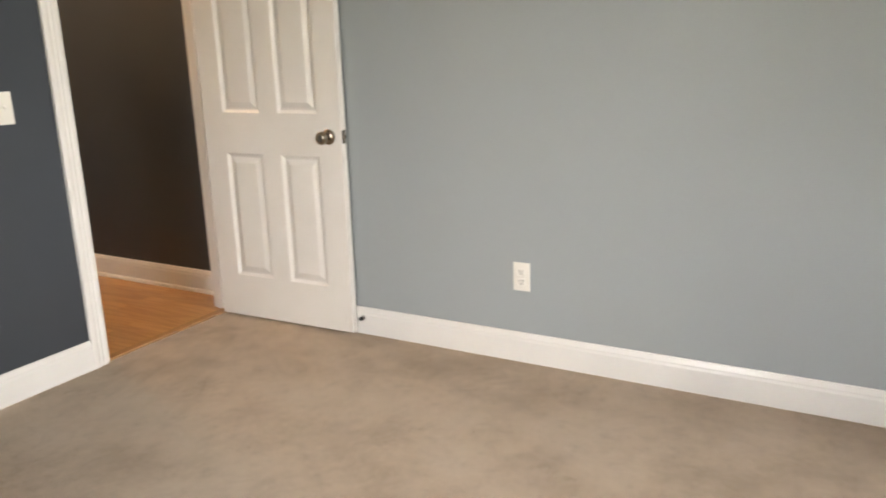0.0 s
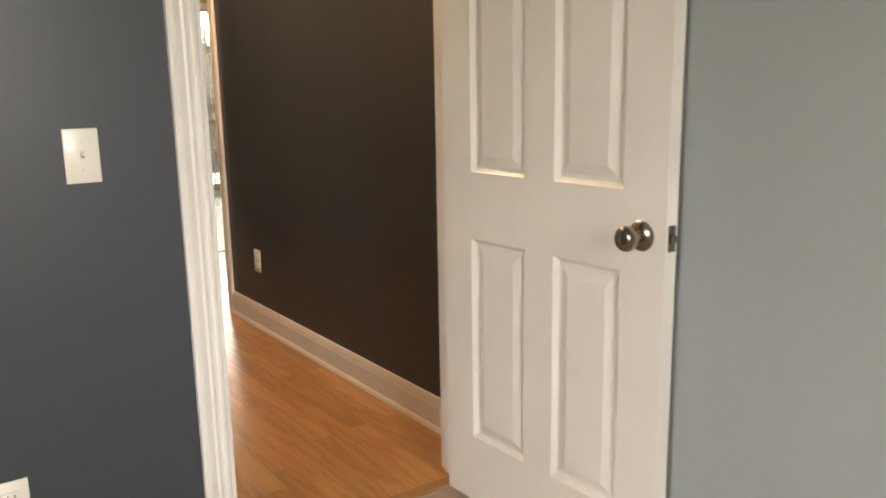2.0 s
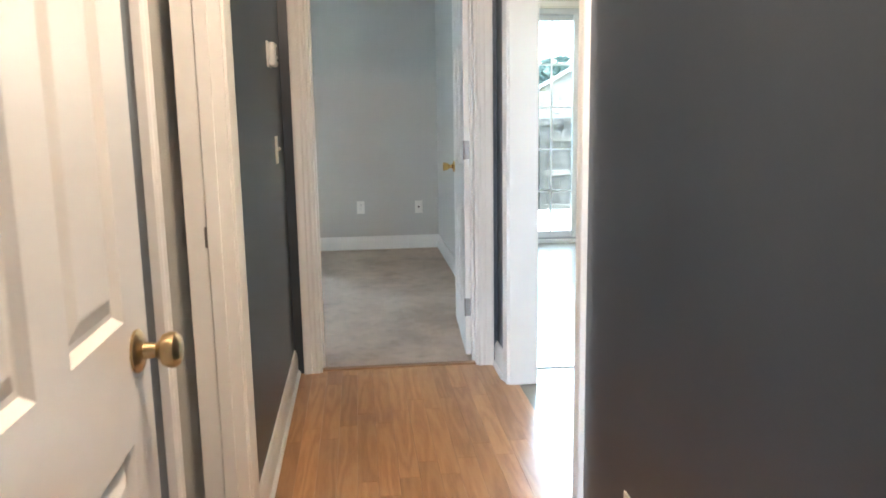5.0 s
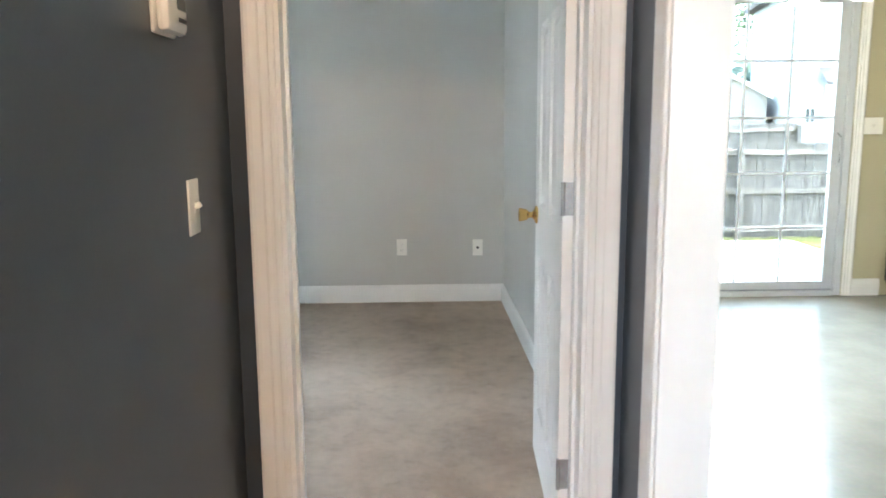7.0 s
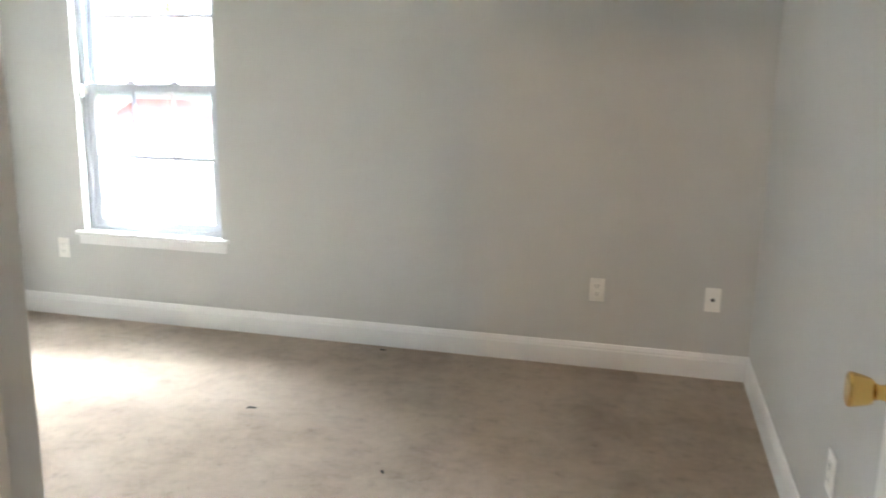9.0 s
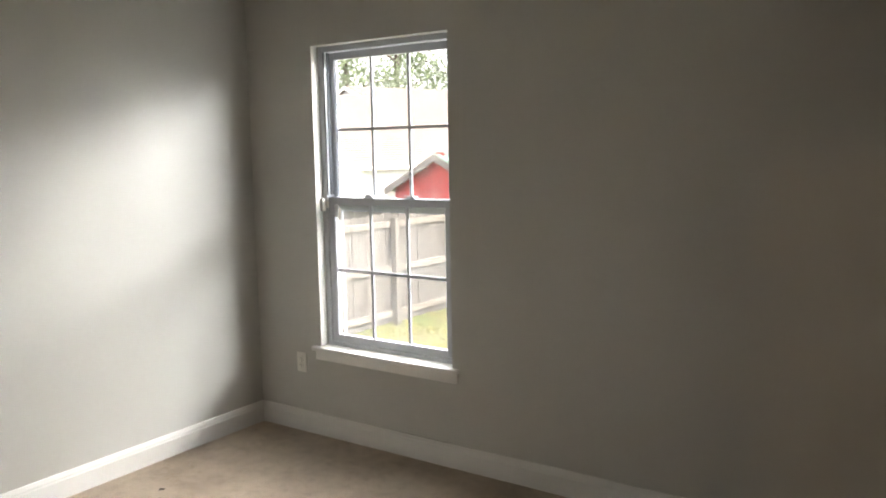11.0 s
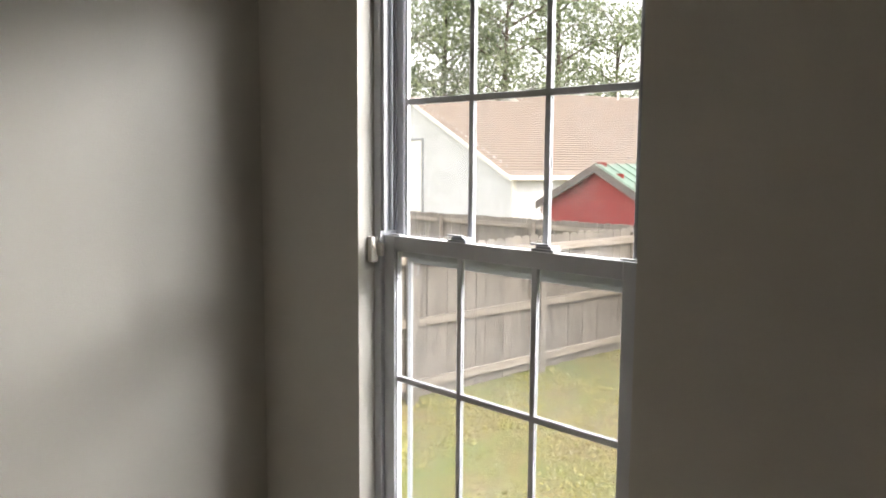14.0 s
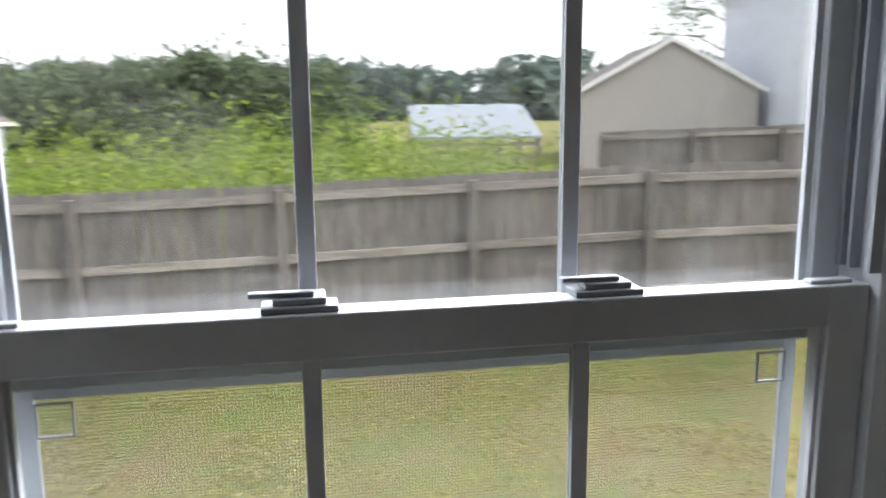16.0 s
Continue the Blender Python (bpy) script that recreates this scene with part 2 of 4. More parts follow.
DOORPAINT = material("white_door_paint", (0.74, 0.72, 0.68), 0.35, vary=0.03, scale=3, bump=0.015, bump_scale=220)
PLATE = material("white_plastic", (0.80, 0.78, 0.72), 0.3, vary=0.02, bump=0.004)
PLATE_DARK = material("dark_slot", (0.03, 0.03, 0.03), 0.6, vary=0.02)
BRASS = material("polished_brass", (0.75, 0.5, 0.16), 0.16, 1.0, vary=0.05, scale=12, bump=0.004)
OLDBRASS = material("dull_brass", (0.52, 0.4, 0.22), 0.28, 1.0, vary=0.1, scale=12, bump=0.006)
NICKEL = material("satin_nickel", (0.33, 0.29, 0.24), 0.22, 1.0, vary=0.06, scale=12, bump=0.006)
STEEL = material("tarnished_steel", (0.42, 0.4, 0.38), 0.42, 1.0, vary=0.15, scale=18, bump=0.02)
RUBBER = material("black_rubber", (0.02, 0.02, 0.02), 0.7, vary=0.1)
# White vinyl set greyer; the shade of a backlit window is in its colour
VINYL = material("dimmed_white_vinyl", (0.52, 0.545, 0.58), 0.35, vary=0.04, scale=5, bump=0.006, bump_scale=80)
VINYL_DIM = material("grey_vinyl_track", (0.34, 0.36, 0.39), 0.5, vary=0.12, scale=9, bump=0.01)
CARPET = carpet_material("beige_carpet", (0.66, 0.515, 0.38), (0.50, 0.38, 0.27), (0.71, 0.57, 0.435), 0.45)
CARPET_B = carpet_material("tan_carpet", (0.66, 0.525, 0.39), (0.50, 0.385, 0.275), (0.72, 0.585, 0.45), 0.65)
LAMINATE = plank_material("oak_laminate", (0.34, 0.168, 0.064), (0.43, 0.228, 0.093), (0.50, 0.285, 0.128), 0.28, "Y", 11.0, 0.15, 32.0, 0.11, 1, 0.5)
VINYLFLOOR = material("pale_vinyl_floor", (0.25, 0.24, 0.21), 0.2, vary=0.08, scale=5, bump=0.01, bump_scale=40)
ESPRESSO = material("espresso_cabinet_wood", (0.035, 0.022, 0.018), 0.4, vary=0.2, scale=6)
COUNTER = material("speckled_grey_counter", (0.30, 0.28, 0.26), 0.3, vary=0.3, scale=60)
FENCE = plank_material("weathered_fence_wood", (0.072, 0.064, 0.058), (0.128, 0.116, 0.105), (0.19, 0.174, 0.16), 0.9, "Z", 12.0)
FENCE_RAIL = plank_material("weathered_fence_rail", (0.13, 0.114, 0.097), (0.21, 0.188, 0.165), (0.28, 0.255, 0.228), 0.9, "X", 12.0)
LAWN = ground_material()
GLASS = glass_material("window_glass", 0.16)
# Glass colour darkened to hold down how bright outdoors looks through it
GLASS.node_tree.nodes["Principled BSDF"].inputs["Base Color"].default_value = (0.86, 0.89, 0.88, 1)
# Dark pane colour lowers the yard's brightness and the light let in
GLASS_CLEAN = dimming_glass("dimming_door_glass", (0.50, 0.515, 0.50))
SCREEN = screen_material()
SIDING_W = material("white_vinyl_siding", (0.60, 0.62, 0.66), 0.6, vary=0.04)
SIDING_B = material("beige_siding", (0.40, 0.365, 0.335), 0.7, vary=0.04)
SHINGLE = material("brown_roof_shingles", (0.205, 0.168, 0.143), 0.95, vary=0.16, scale=2.0, bump=0.2, bump_scale=14)
SHINGLE_GREY = material("grey_roof_shingles", (0.16, 0.14, 0.13), 0.95, vary=0.2, scale=2.0, bump=0.2, bump_scale=14)
RED = material("red_shed_paint", (0.36, 0.045, 0.04), 0.7, vary=0.1, scale=2)
GREENROOF = material("green_metal_roof", (0.12, 0.20, 0.16), 0.45, vary=0.08, scale=2)
METALROOF = material("pale_metal_roof", (0.26, 0.29, 0.32), 0.6, 0.1, vary=0.06, scale=1)
DARKGLASS = material("dark_window_glass", (0.05, 0.06, 0.07), 0.1, vary=0.1)
BARK = material("grey_bark", (0.12, 0.095, 0.075), 0.95, vary=0.3, scale=6, bump=0.3, bump_scale=20)
# Next two tree greens are raised paler; some haze is in their colour
LEAF_DARK = leaf_material("dark_foliage", (0.085, 0.12, 0.07), (0.16, 0.21, 0.115))
LEAF_PALE = leaf_material("haze_paled_foliage", (0.13, 0.17, 0.10), (0.25, 0.31, 0.18))
LEAF_BRIGHT = leaf_material("bright_weed_foliage", (0.13, 0.21, 0.028), (0.30, 0.39, 0.065))
# Pale blue-green leaf colour carries the haze of distance
LEAF_FAR = leaf_material("haze_coloured_foliage", (0.10, 0.14, 0.125), (0.16, 0.20, 0.17))
GRASS = leaf_material("dry_grass", (0.22, 0.22, 0.06), (0.42, 0.38, 0.16))
STRIP = material("oak_strip", (0.36, 0.2, 0.09), 0.35, vary=0.15, scale=20)
LAMPGLASS = material("frosted_lamp_glass", (0.8, 0.78, 0.72), 0.4, vary=0.02)
LAMPGLASS.node_tree.nodes["Principled BSDF"].inputs["Emission Color"].default_value = (1.0, 0.85, 0.65, 1)
LAMPGLASS.node_tree.nodes["Principled BSDF"].inputs["Emission Strength"].default_value = 1.2


# ---- building helpers ----
def box(bm, x0, y0, z0, x1, y1, z1, bevel=0.0):
    vs = bmesh.ops.create_cube(bm, size=1.0)["verts"]
    for v in vs:
        v.co = Vector(((x0 + x1) / 2 + v.co.x * (x1 - x0), (y0 + y1) / 2 + v.co.y * (y1 - y0), (z0 + z1) / 2 + v.co.z * (z1 - z0)))
    if bevel:
        es = list({e for v in vs for e in v.link_edges})
        bmesh.ops.bevel(bm, geom=es, offset=bevel, segments=2, affect="EDGES", profile=0.5)
    return bm


def boxes(*rows, bevel=0.0):
    bm = bmesh.new()
    for r in rows:
        box(bm, *r, bevel=bevel)
    return bm


def smooth(me, angle=35):
    me.shade_smooth()
    me.set_sharp_from_angle(angle=radians(angle))


def to_mesh(name, bm, mat, soft=False):
    me = bpy.data.meshes.new(name)
    bmesh.ops.recalc_face_normals(bm, faces=bm.faces[:])
    bm.to_mesh(me)
    bm.free()
    me.materials.append(mat)
    if soft:
        smooth(me)
    return me


def part(name, bm, mat, parent, label="", soft=False):
    ob = new(name, to_mesh(name, bm, mat, soft))
    ob.parent = parent
    return tagged(ob, label)


def structure(name, bm, mat, label, category="wall", soft=False):
    return tagged(new(name, to_mesh(name, bm, mat, soft)), label, category, kind="structure")


def thing(name, label, category, m=None, group="", kind=""):
    ob = new(name)
    ob.empty_display_size = 0.1
    if m is not None:
        ob.matrix_basis = m
    return tagged(ob, label, category, group, kind)


def extrude(bm, profile, length, m):
    """A closed profile in x, z drawn out along +y by length, then laid by m."""
    a = [bm.verts.new(m @ Vector((x, 0, z))) for x, z in profile]
    b = [bm.verts.new(m @ Vector((x, length, z))) for x, z in profile]
    k = len(profile)
    for i in range(k):
        bm.faces.new((a[i], a[(i + 1) % k], b[(i + 1) % k], b[i]))
    bm.faces.new(a)
    bm.faces.new(b[::-1])
    return bm


def lathe(bm, profile, m, steps=24):
    """A profile of radius and height turned round +z, laid by m."""
    rings = []
    for r, h in profile:
        rings.append([bm.verts.new(m @ Vector((r * math.cos(2 * math.pi * i / steps), r * math.sin(2 * math.pi * i / steps), h))) for i in range(steps)])
    for p, q in zip(rings, rings[1:]):
        for i in range(steps):
            bm.faces.new((p[i], p[(i + 1) % steps], q[(i + 1) % steps], q[i]))
    bm.faces.new(rings[0][::-1])
    bm.faces.new(rings[-1])
    return bm


def tube(bm, points, radii, sides=8):
    rings = []
    for i, (p, r) in enumerate(zip(points, radii)):
        d = (Vector(points[min(i + 1, len(points) - 1)]) - Vector(points[max(i - 1, 0)])).normalized()
        q = d.to_track_quat("Z", "Y").to_matrix()
        rings.append([bm.verts.new(Vector(p) + q @ Vector((r * math.cos(2 * math.pi * k / sides), r * math.sin(2 * math.pi * k / sides), 0))) for k in range(sides)])
    for a, b in zip(rings, rings[1:]):
        for k in range(sides):
            bm.faces.new((a[k], a[(k + 1) % sides], b[(k + 1) % sides], b[k]))
    bm.faces.new(rings[0][::-1])
    bm.faces.new(rings[-1])
    return bm


# ---- large structure ----
TOP = 2.74
FAR = 7.515          # inner face of the outer wall of the back bedroom and dining room
LEFT = -3.90        # left wall of the back bedroom
RIGHT = 0.145        # right wall of the back bedroom
END = 4.085          # hall face of the wall at the hall's end
HL, HR = -0.912, 0.0  # hall walls


def wall_x(name, y0, y1, x0, x1, holes, mat, label, z1=TOP):
    """A wall that runs along x between y0 and y1; holes are (x0, x1, z0, z1)."""
    bm, at = bmesh.new(), x0
    for a, b, lo, hi in sorted(holes):
        box(bm, at, y0, 0, a, y1, z1)
        if lo > 0:
            box(bm, a, y0, 0, b, y1, lo)
        box(bm, a, y0, hi, b, y1, z1)
        at = b
    box(bm, at, y0, 0, x1, y1, z1)
    return structure(name, bm, mat, label)


def wall_y(name, x0, x1, y0, y1, holes, mat, label, z1=TOP):
    bm, at = bmesh.new(), y0
    for a, b, lo, hi in sorted(holes):
        box(bm, x0, at, 0, x1, a, z1)
        if lo > 0:
            box(bm, x0, a, 0, x1, b, lo)
        box(bm, x0, a, hi, x1, b, z1)
        at = b
    box(bm, x0, at, 0, x1, y1, z1)
    return structure(name, bm, mat, label)


DOOR_A = (-0.887, -0.147, 0, 2.05)
DOOR_B = (-0.792, -0.012, 0, 2.05)
WIN = (-3.42, -2.56, 0.505, 2.11)
SLIDE = (0.68, 2.57, 0.0, 2.13)
BATH = (1.72, 2.50, 0, 2.05)
CLOSET = (0.835, 1.60, 0, 2.05)
OPEN = (2.355, 3.78, 0, 2.08)

# first bedroom
wall_x("wall_bedroom_door_side", 0.0, 0.06, -4.3, -0.145, [DOOR_A], DARK, "dark slate painted wall with the doorway to the hall")
wall_y("wall_bedroom_right", -0.145, -0.06, -4.1, 0.12, [], BLUEGREY, "pale blue-grey painted wall beside the open door")
wall_y("wall_bedroom_left", -4.42, -4.3, -4.1, 0.12, [(-2.0, -1.1, 0.55, 2.1)], BLUEGREY, "pale blue-grey painted wall with a window")
wall_x("wall_bedroom_back", -4.1, -3.98, -4.3, -0.145, [(-1.95, -1.05, 0.55, 2.1)], BLUEGREY, "pale blue-grey painted wall with an added opening for fill light")
# hall
wall_x("wall_hall_start", 0.06, 0.12, -4.3, 0.0, [DOOR_A], DARK, "dark slate painted wall round the bedroom doorway")
FARX = 0.085  # the short wall beyond the wide opening stands a little further out
wall_y("wall_hall_right_end", FARX, FARX + 0.06, OPEN[1], END, [], DARK, "short dark slate wall between the opening and the bedroom doorway")
wall_y("wall_dining_corner", FARX + 0.06, FARX + 0.12, OPEN[1], END + 0.065, [], YELLOW, "short pale yellow wall end")
structure("wall_opening_header", boxes((0.0, OPEN[0], OPEN[3], FARX + 0.12, OPEN[1], TOP)), DARK, "wall above the wide opening")
wall_y("wall_hall_right", 0.0, 0.065, 0.12, OPEN[0], [], DARK, "dark slate painted hall wall with a wide cased opening")
wall_y("wall_living_side", 0.065, 0.13, -0.5, OPEN[0], [], YELLOW, "pale yellow painted wall on the living side")
wall_y("wall_hall_left", HL - 0.06, HL, 0.12, END, [CLOSET, BATH], DARK, "dark slate painted hall wall with two doorways")
wall_y("wall_closet_side", HL - 0.12, HL - 0.06, 0.12, END, [CLOSET, BATH], GREY, "grey painted wall behind the hall")
wall_x("wall_hall_end", END, END + 0.065, LEFT - 0.1, FARX + 0.06, [DOOR_B], DARK, "dark slate painted wall round the back bedroom doorway")
# back bedroom
wall_x("wall_back_bedroom_door_side", END + 0.065, END + 0.13, LEFT, RIGHT, [DOOR_B], GREY, "warm grey painted wall with the doorway")
wall_y("wall_back_bedroom_left", LEFT - 0.12, LEFT, END + 0.065, FAR, [], GREY, "warm grey painted wall beside the window corner")
wall_y("wall_back_bedroom_right", RIGHT, RIGHT + 0.06, END + 0.065, FAR, [], GREY, "warm grey painted wall behind the open door")
wall_x("wall_back_bedroom_window", FAR, FAR + 0.12, LEFT - 0.12, RIGHT + 0.06, [WIN], GREY, "warm grey painted outer wall with a sash window")
# dining room and kitchen
wall_y("wall_dining_left", RIGHT + 0.06, RIGHT + 0.12, 4.15, FAR, [], YELLOW, "pale yellow painted dining room wall")
wall_x("wall_dining_far", FAR, FAR + 0.12, RIGHT + 0.06, 5.2, [SLIDE], YELLOW, "pale yellow painted outer wall with a sliding glass door")
wall_y("wall_kitchen_right", 3.42, 3.5, -0.5, FAR, [], YELLOW, "pale yellow painted kitchen wall")
wall_x("wall_living_near", -0.6, -0.5, 0.065, 3.5, [(1.2, 2.0, 0.8, 2.1)], YELLOW, "pale yellow painted living room wall")
# bathroom and closet beyond the hall's left wall, closed by plain walls
wall_x("wall_bath_near", 1.60, 1.66, -3.2, HL - 0.12, [], GREY, "plain grey wall")
wall_x("wall_bath_far", 2.60, 2.66, -3.2, HL - 0.12, [], GREY, "plain grey wall")
wall_y("wall_bath_back", -3.26, -3.2, 0.12, END, [], GREY, "plain grey wall")
structure("wall_outer_cladding", boxes((LEFT - 0.25, FAR + 0.12, -1.4, WIN[0], FAR + 0.14, 2.7), (WIN[1], FAR + 0.12, -1.4, SLIDE[0], FAR + 0.14, 2.7), (SLIDE[1], FAR + 0.12, -1.4, 5.2, FAR + 0.14, 2.7),
          (WIN[0], FAR + 0.12, -1.4, WIN[1], FAR + 0.14, WIN[2]), (WIN[0], FAR + 0.12, WIN[3], WIN[1], FAR + 0.14, 2.7), (SLIDE[0], FAR + 0.12, SLIDE[3], SLIDE[1], FAR + 0.14, 2.7), (SLIDE[0], FAR + 0.12, -1.4, SLIDE[1], FAR + 0.14, -0.02)), SIDING_B, "outer siding of the house")
structure("ceiling", boxes((-4.4, -4.2, TOP, 5.2, FAR + 0.12, TOP + 0.12)), CEIL, "white flat ceiling", "ceiling")
# floors
structure("floor_bedroom", boxes((-4.3, -3.98, -0.12, -0.145, 0.03, 0.0)), CARPET, "stained beige cut-pile carpet", "carpet")
structure("floor_back_bedroom", boxes((LEFT, END + 0.03, -0.12, RIGHT, FAR, 0.0)), CARPET_B, "stained tan cut-pile carpet", "carpet")
structure("floor_hall_base", boxes((HL - 0.12, 0.03, -0.12, 0.13, END + 0.03, -0.012)), ESPRESSO, "dark underlay below the laminate planks", "floor")
structure("floor_dining", boxes((0.13, -0.5, -0.12, 5.2, 4.0, -0.003), (RIGHT + 0.06, 4.0, -0.12, 5.2, FAR + 0.12, -0.003)), VINYLFLOOR, "pale vinyl floor shining in daylight", "floor")
structure("floor_bath", boxes((-3.2, 0.12, -0.12, HL - 0.12, END, -0.003)), VINYLFLOOR, "pale vinyl floor", "floor")
structure("threshold_strip", boxes((0.15, 3.985, -0.003, 3.4, 4.01, 0.004), bevel=0.002), STEEL, "thin dark seam strip between floors", "threshold")
structure("threshold_bedroom", boxes((-0.887, 0.005, -0.004, -0.147, 0.05, 0.009), bevel=0.004), STRIP, "narrow worn threshold strip at the carpet's edge", "threshold")
structure("threshold_back_bedroom", boxes((DOOR_B[0], END + 0.01, -0.004, -0.012, END + 0.05, 0.009), bevel=0.004), STRIP, "narrow worn threshold strip at the carpet's edge", "threshold")

BASE = [(0, 0), (0.015, 0), (0.015, 0.087), (0.0125, 0.096), (0.0125, 0.102), (0.009, 0.111), (0.006, 0.119), (0, 0.121)]
SHOE = [(0.0152, 0), (0.027, 0), (0.026, 0.008), (0.022, 0.015), (0.0152, 0.018)]


def baseboard(x0, y0, x1, y1, shoe=False):
    """Runs from one point to the other; the room lies to its right."""
    d = Vector((x1 - x0, y1 - y0, 0))
    m = Matrix.Translation((x0, y0, 0)) @ Matrix.Rotation(math.atan2(d.y, d.x) - math.pi / 2, 4, "Z")
    bm = extrude(bmesh.new(), BASE, d.length, m)
    if shoe:
        extrude(bm, SHOE, d.length, m)
    structure("baseboard", bm, TRIM, "white moulded baseboard" + (" with a quarter-round shoe" if shoe else ""), "baseboard")


CAS = 0.066
baseboard(-4.3, 0.0, DOOR_A[0] - CAS, 0.0)
baseboard(-0.145, -0.001, -0.145, -3.98)
baseboard(-4.3, -3.98, -4.3, 0.0)
baseboard(HR, OPEN[0] - CAS, HR, 0.12, True)
baseboard(FARX, END, FARX, OPEN[1] + CAS, True)
baseboard(HL, 0.12, HL, CLOSET[0] - 0.03, True)
baseboard(HL, BATH[1] + CAS, HL, END, True)
baseboard(LEFT, FAR, RIGHT, FAR)
baseboard(RIGHT, FAR, RIGHT, END + 0.13)
baseboard(LEFT, END + 0.13, LEFT, FAR)
baseboard(RIGHT + 0.125, FAR, SLIDE[0] - CAS, FAR)
baseboard(SLIDE[1] + CAS, FAR, 2.84, FAR)

CASING = [(0, 0), (0, 0.009), (0.006, 0.013), (0.012, 0.013), (0.016, 0.010), (0.022, 0.0105), (0.030, 0.0145), (0.036, 0.0125), (0.044, 0.0155), (0.052, 0.0185), (0.060, 0.0185), (0.066, 0.015), (0.066, 0)]


def casing(face, wide, axis_y, hole, out, sides=(0, 1, 2)):
    """Moulded casing round a doorway. face: the wall's face; out: +1 or -1, the way it faces; axis_y: the wall runs along y."""
    a, b, _, h = hole
    runs = ((a, h, -1, True), (b, h, 1, True), (a - wide, b - a + 2 * wide, 1, False))
    for start, length, flip, up in [runs[i] for i in sides]:
        bm = bmesh.new()
        rows = []
        for end in (0, length):
            ring = []
            for u, w in [(p * wide / 0.066, q) for p, q in CASING]:
                if up:
                    p, z = start + flip * u, end
                else:
                    p, z = start + end, h + u
                q = face + out * w
                ring.append(bm.verts.new((q, p, z) if axis_y else (p, q, z)))
            rows.append(ring)
        k = len(CASING)
        for i in range(k):
            bm.faces.new((rows[0][i], rows[0][(i + 1) % k], rows[1][(i + 1) % k], rows[1][i]))
        bm.faces.new(rows[0])
        bm.faces.new(rows[1][::-1])
        structure("trim", bm, TRIM, "white fluted door casing", "trim")


def jamb(lo, hi, axis_y, hole, stop=True):
    """Lining of a doorway through the wall's thickness, with a door stop."""
    a, b, _, h = hole
    rows = [(a, lo, 0, a + 0.012, hi, h), (b - 0.012, lo, 0, b, hi, h), (a + 0.012, lo, h - 0.012, b - 0.012, hi, h)]
    if stop:
        s0, s1 = (lo + hi) / 2 - 0.005, (lo + hi) / 2 + 0.03
        rows += [(a + 0.012, s0, 0, a + 0.022, s1, h - 0.012), (b - 0.022, s0, 0, b - 0.012, s1, h - 0.012), (a + 0.022, s0, h - 0.022, b - 0.022, s1, h - 0.012)]
    if axis_y:
        rows = [(y0, x0, z0, y1, x1, z1) for x0, y0, z0, x1, y1, z1 in rows]
    structure("trim", boxes(*rows, bevel=0.0015), TRIM, "white painted door jamb", "trim")


jamb(-0.002, 0.122, False, DOOR_A)
casing(0.0, 0.068, False, DOOR_A, -1, (0, 2))
jamb(END - 0.002, END + 0.132, False, DOOR_B)
casing(END, 0.076, False, DOOR_B, -1)
casing(END + 0.13, 0.07, False, DOOR_B, 1)
casing(HR, CAS, True, OPEN, -1, (0,))
casing(0.13, CAS, True, OPEN, 1, (0,))
casing(FARX, CAS, True, OPEN, -1, (1,))
casing(FARX + 0.12, CAS, True, OPEN, 1, (1,))
structure("trim", boxes((-0.002, OPEN[0], 0, 0.132, OPEN[0] + 0.012, OPEN[3]), (FARX - 0.002, OPEN[1] - 0.012, 0, FARX + 0.122, OPEN[1], OPEN[3]), (-0.002, OPEN[0] + 0.012, OPEN[3] - 0.012, FARX + 0.122, OPEN[1] - 0.012, OPEN[3]), bevel=0.0015), TRIM, "white painted lining of the wide opening", "trim")
structure("trim", boxes((-0.016, OPEN[0] - CAS, OPEN[3], -0.002, OPEN[1] + 0.02, OPEN[3] + CAS), bevel=0.003), TRIM, "white head casing of the wide opening", "trim")
jamb(HL - 0.122, HL + 0.002, True, BATH)
casing(HL, CAS, True, BATH, 1)
jamb(HL - 0.122, HL + 0.002, True, CLOSET, False)


# ---- doors ----
DOOR_T = 0.035
PANEL_Z = [(0.20, 0.775), (0.955, 1.575), (1.68, 1.905)]


def door_panel(bm, x0, x1, z0, z1):
    for face, way in ((0.0, 1), (DOOR_T, -1)):
        rings = []
        for inset, deep in ((0, 0), (0.004, 0.004), (0.012, 0.0115), (0.02, 0.012), (0.044, 0.003), (0.048, 0.0025)):
            y = face + way * deep
            rings.append([bm.verts.new(c) for c in ((x0 + inset, y, z0 + inset), (x1 - inset, y, z0 + inset), (x1 - inset, y, z1 - inset), (x0 + inset, y, z1 - inset))])
        for p, q in zip(rings, rings[1:]):
            for i in range(4):
                bm.faces.new((p[i], p[(i + 1) % 4], q[(i + 1) % 4], q[i]))
        bm.faces.new(rings[-1])


def knob_profile():
    return [(0.032, 0), (0.033, 0.004), (0.028, 0.009), (0.013, 0.013), (0.011, 0.030), (0.015, 0.034), (0.024, 0.040), (0.0275, 0.050), (0.0265, 0.058), (0.021, 0.064), (0.011, 0.0665)]


TULIP = [(0.032, 0), (0.033, 0.003), (0.030, 0.008), (0.020, 0.012), (0.012, 0.017), (0.0105, 0.026), (0.0125, 0.032), (0.018, 0.036), (0.0205, 0.042), (0.0235, 0.054), (0.0255, 0.064), (0.0235, 0.0675), (0.017, 0.0685), (0.004, 0.0675)]


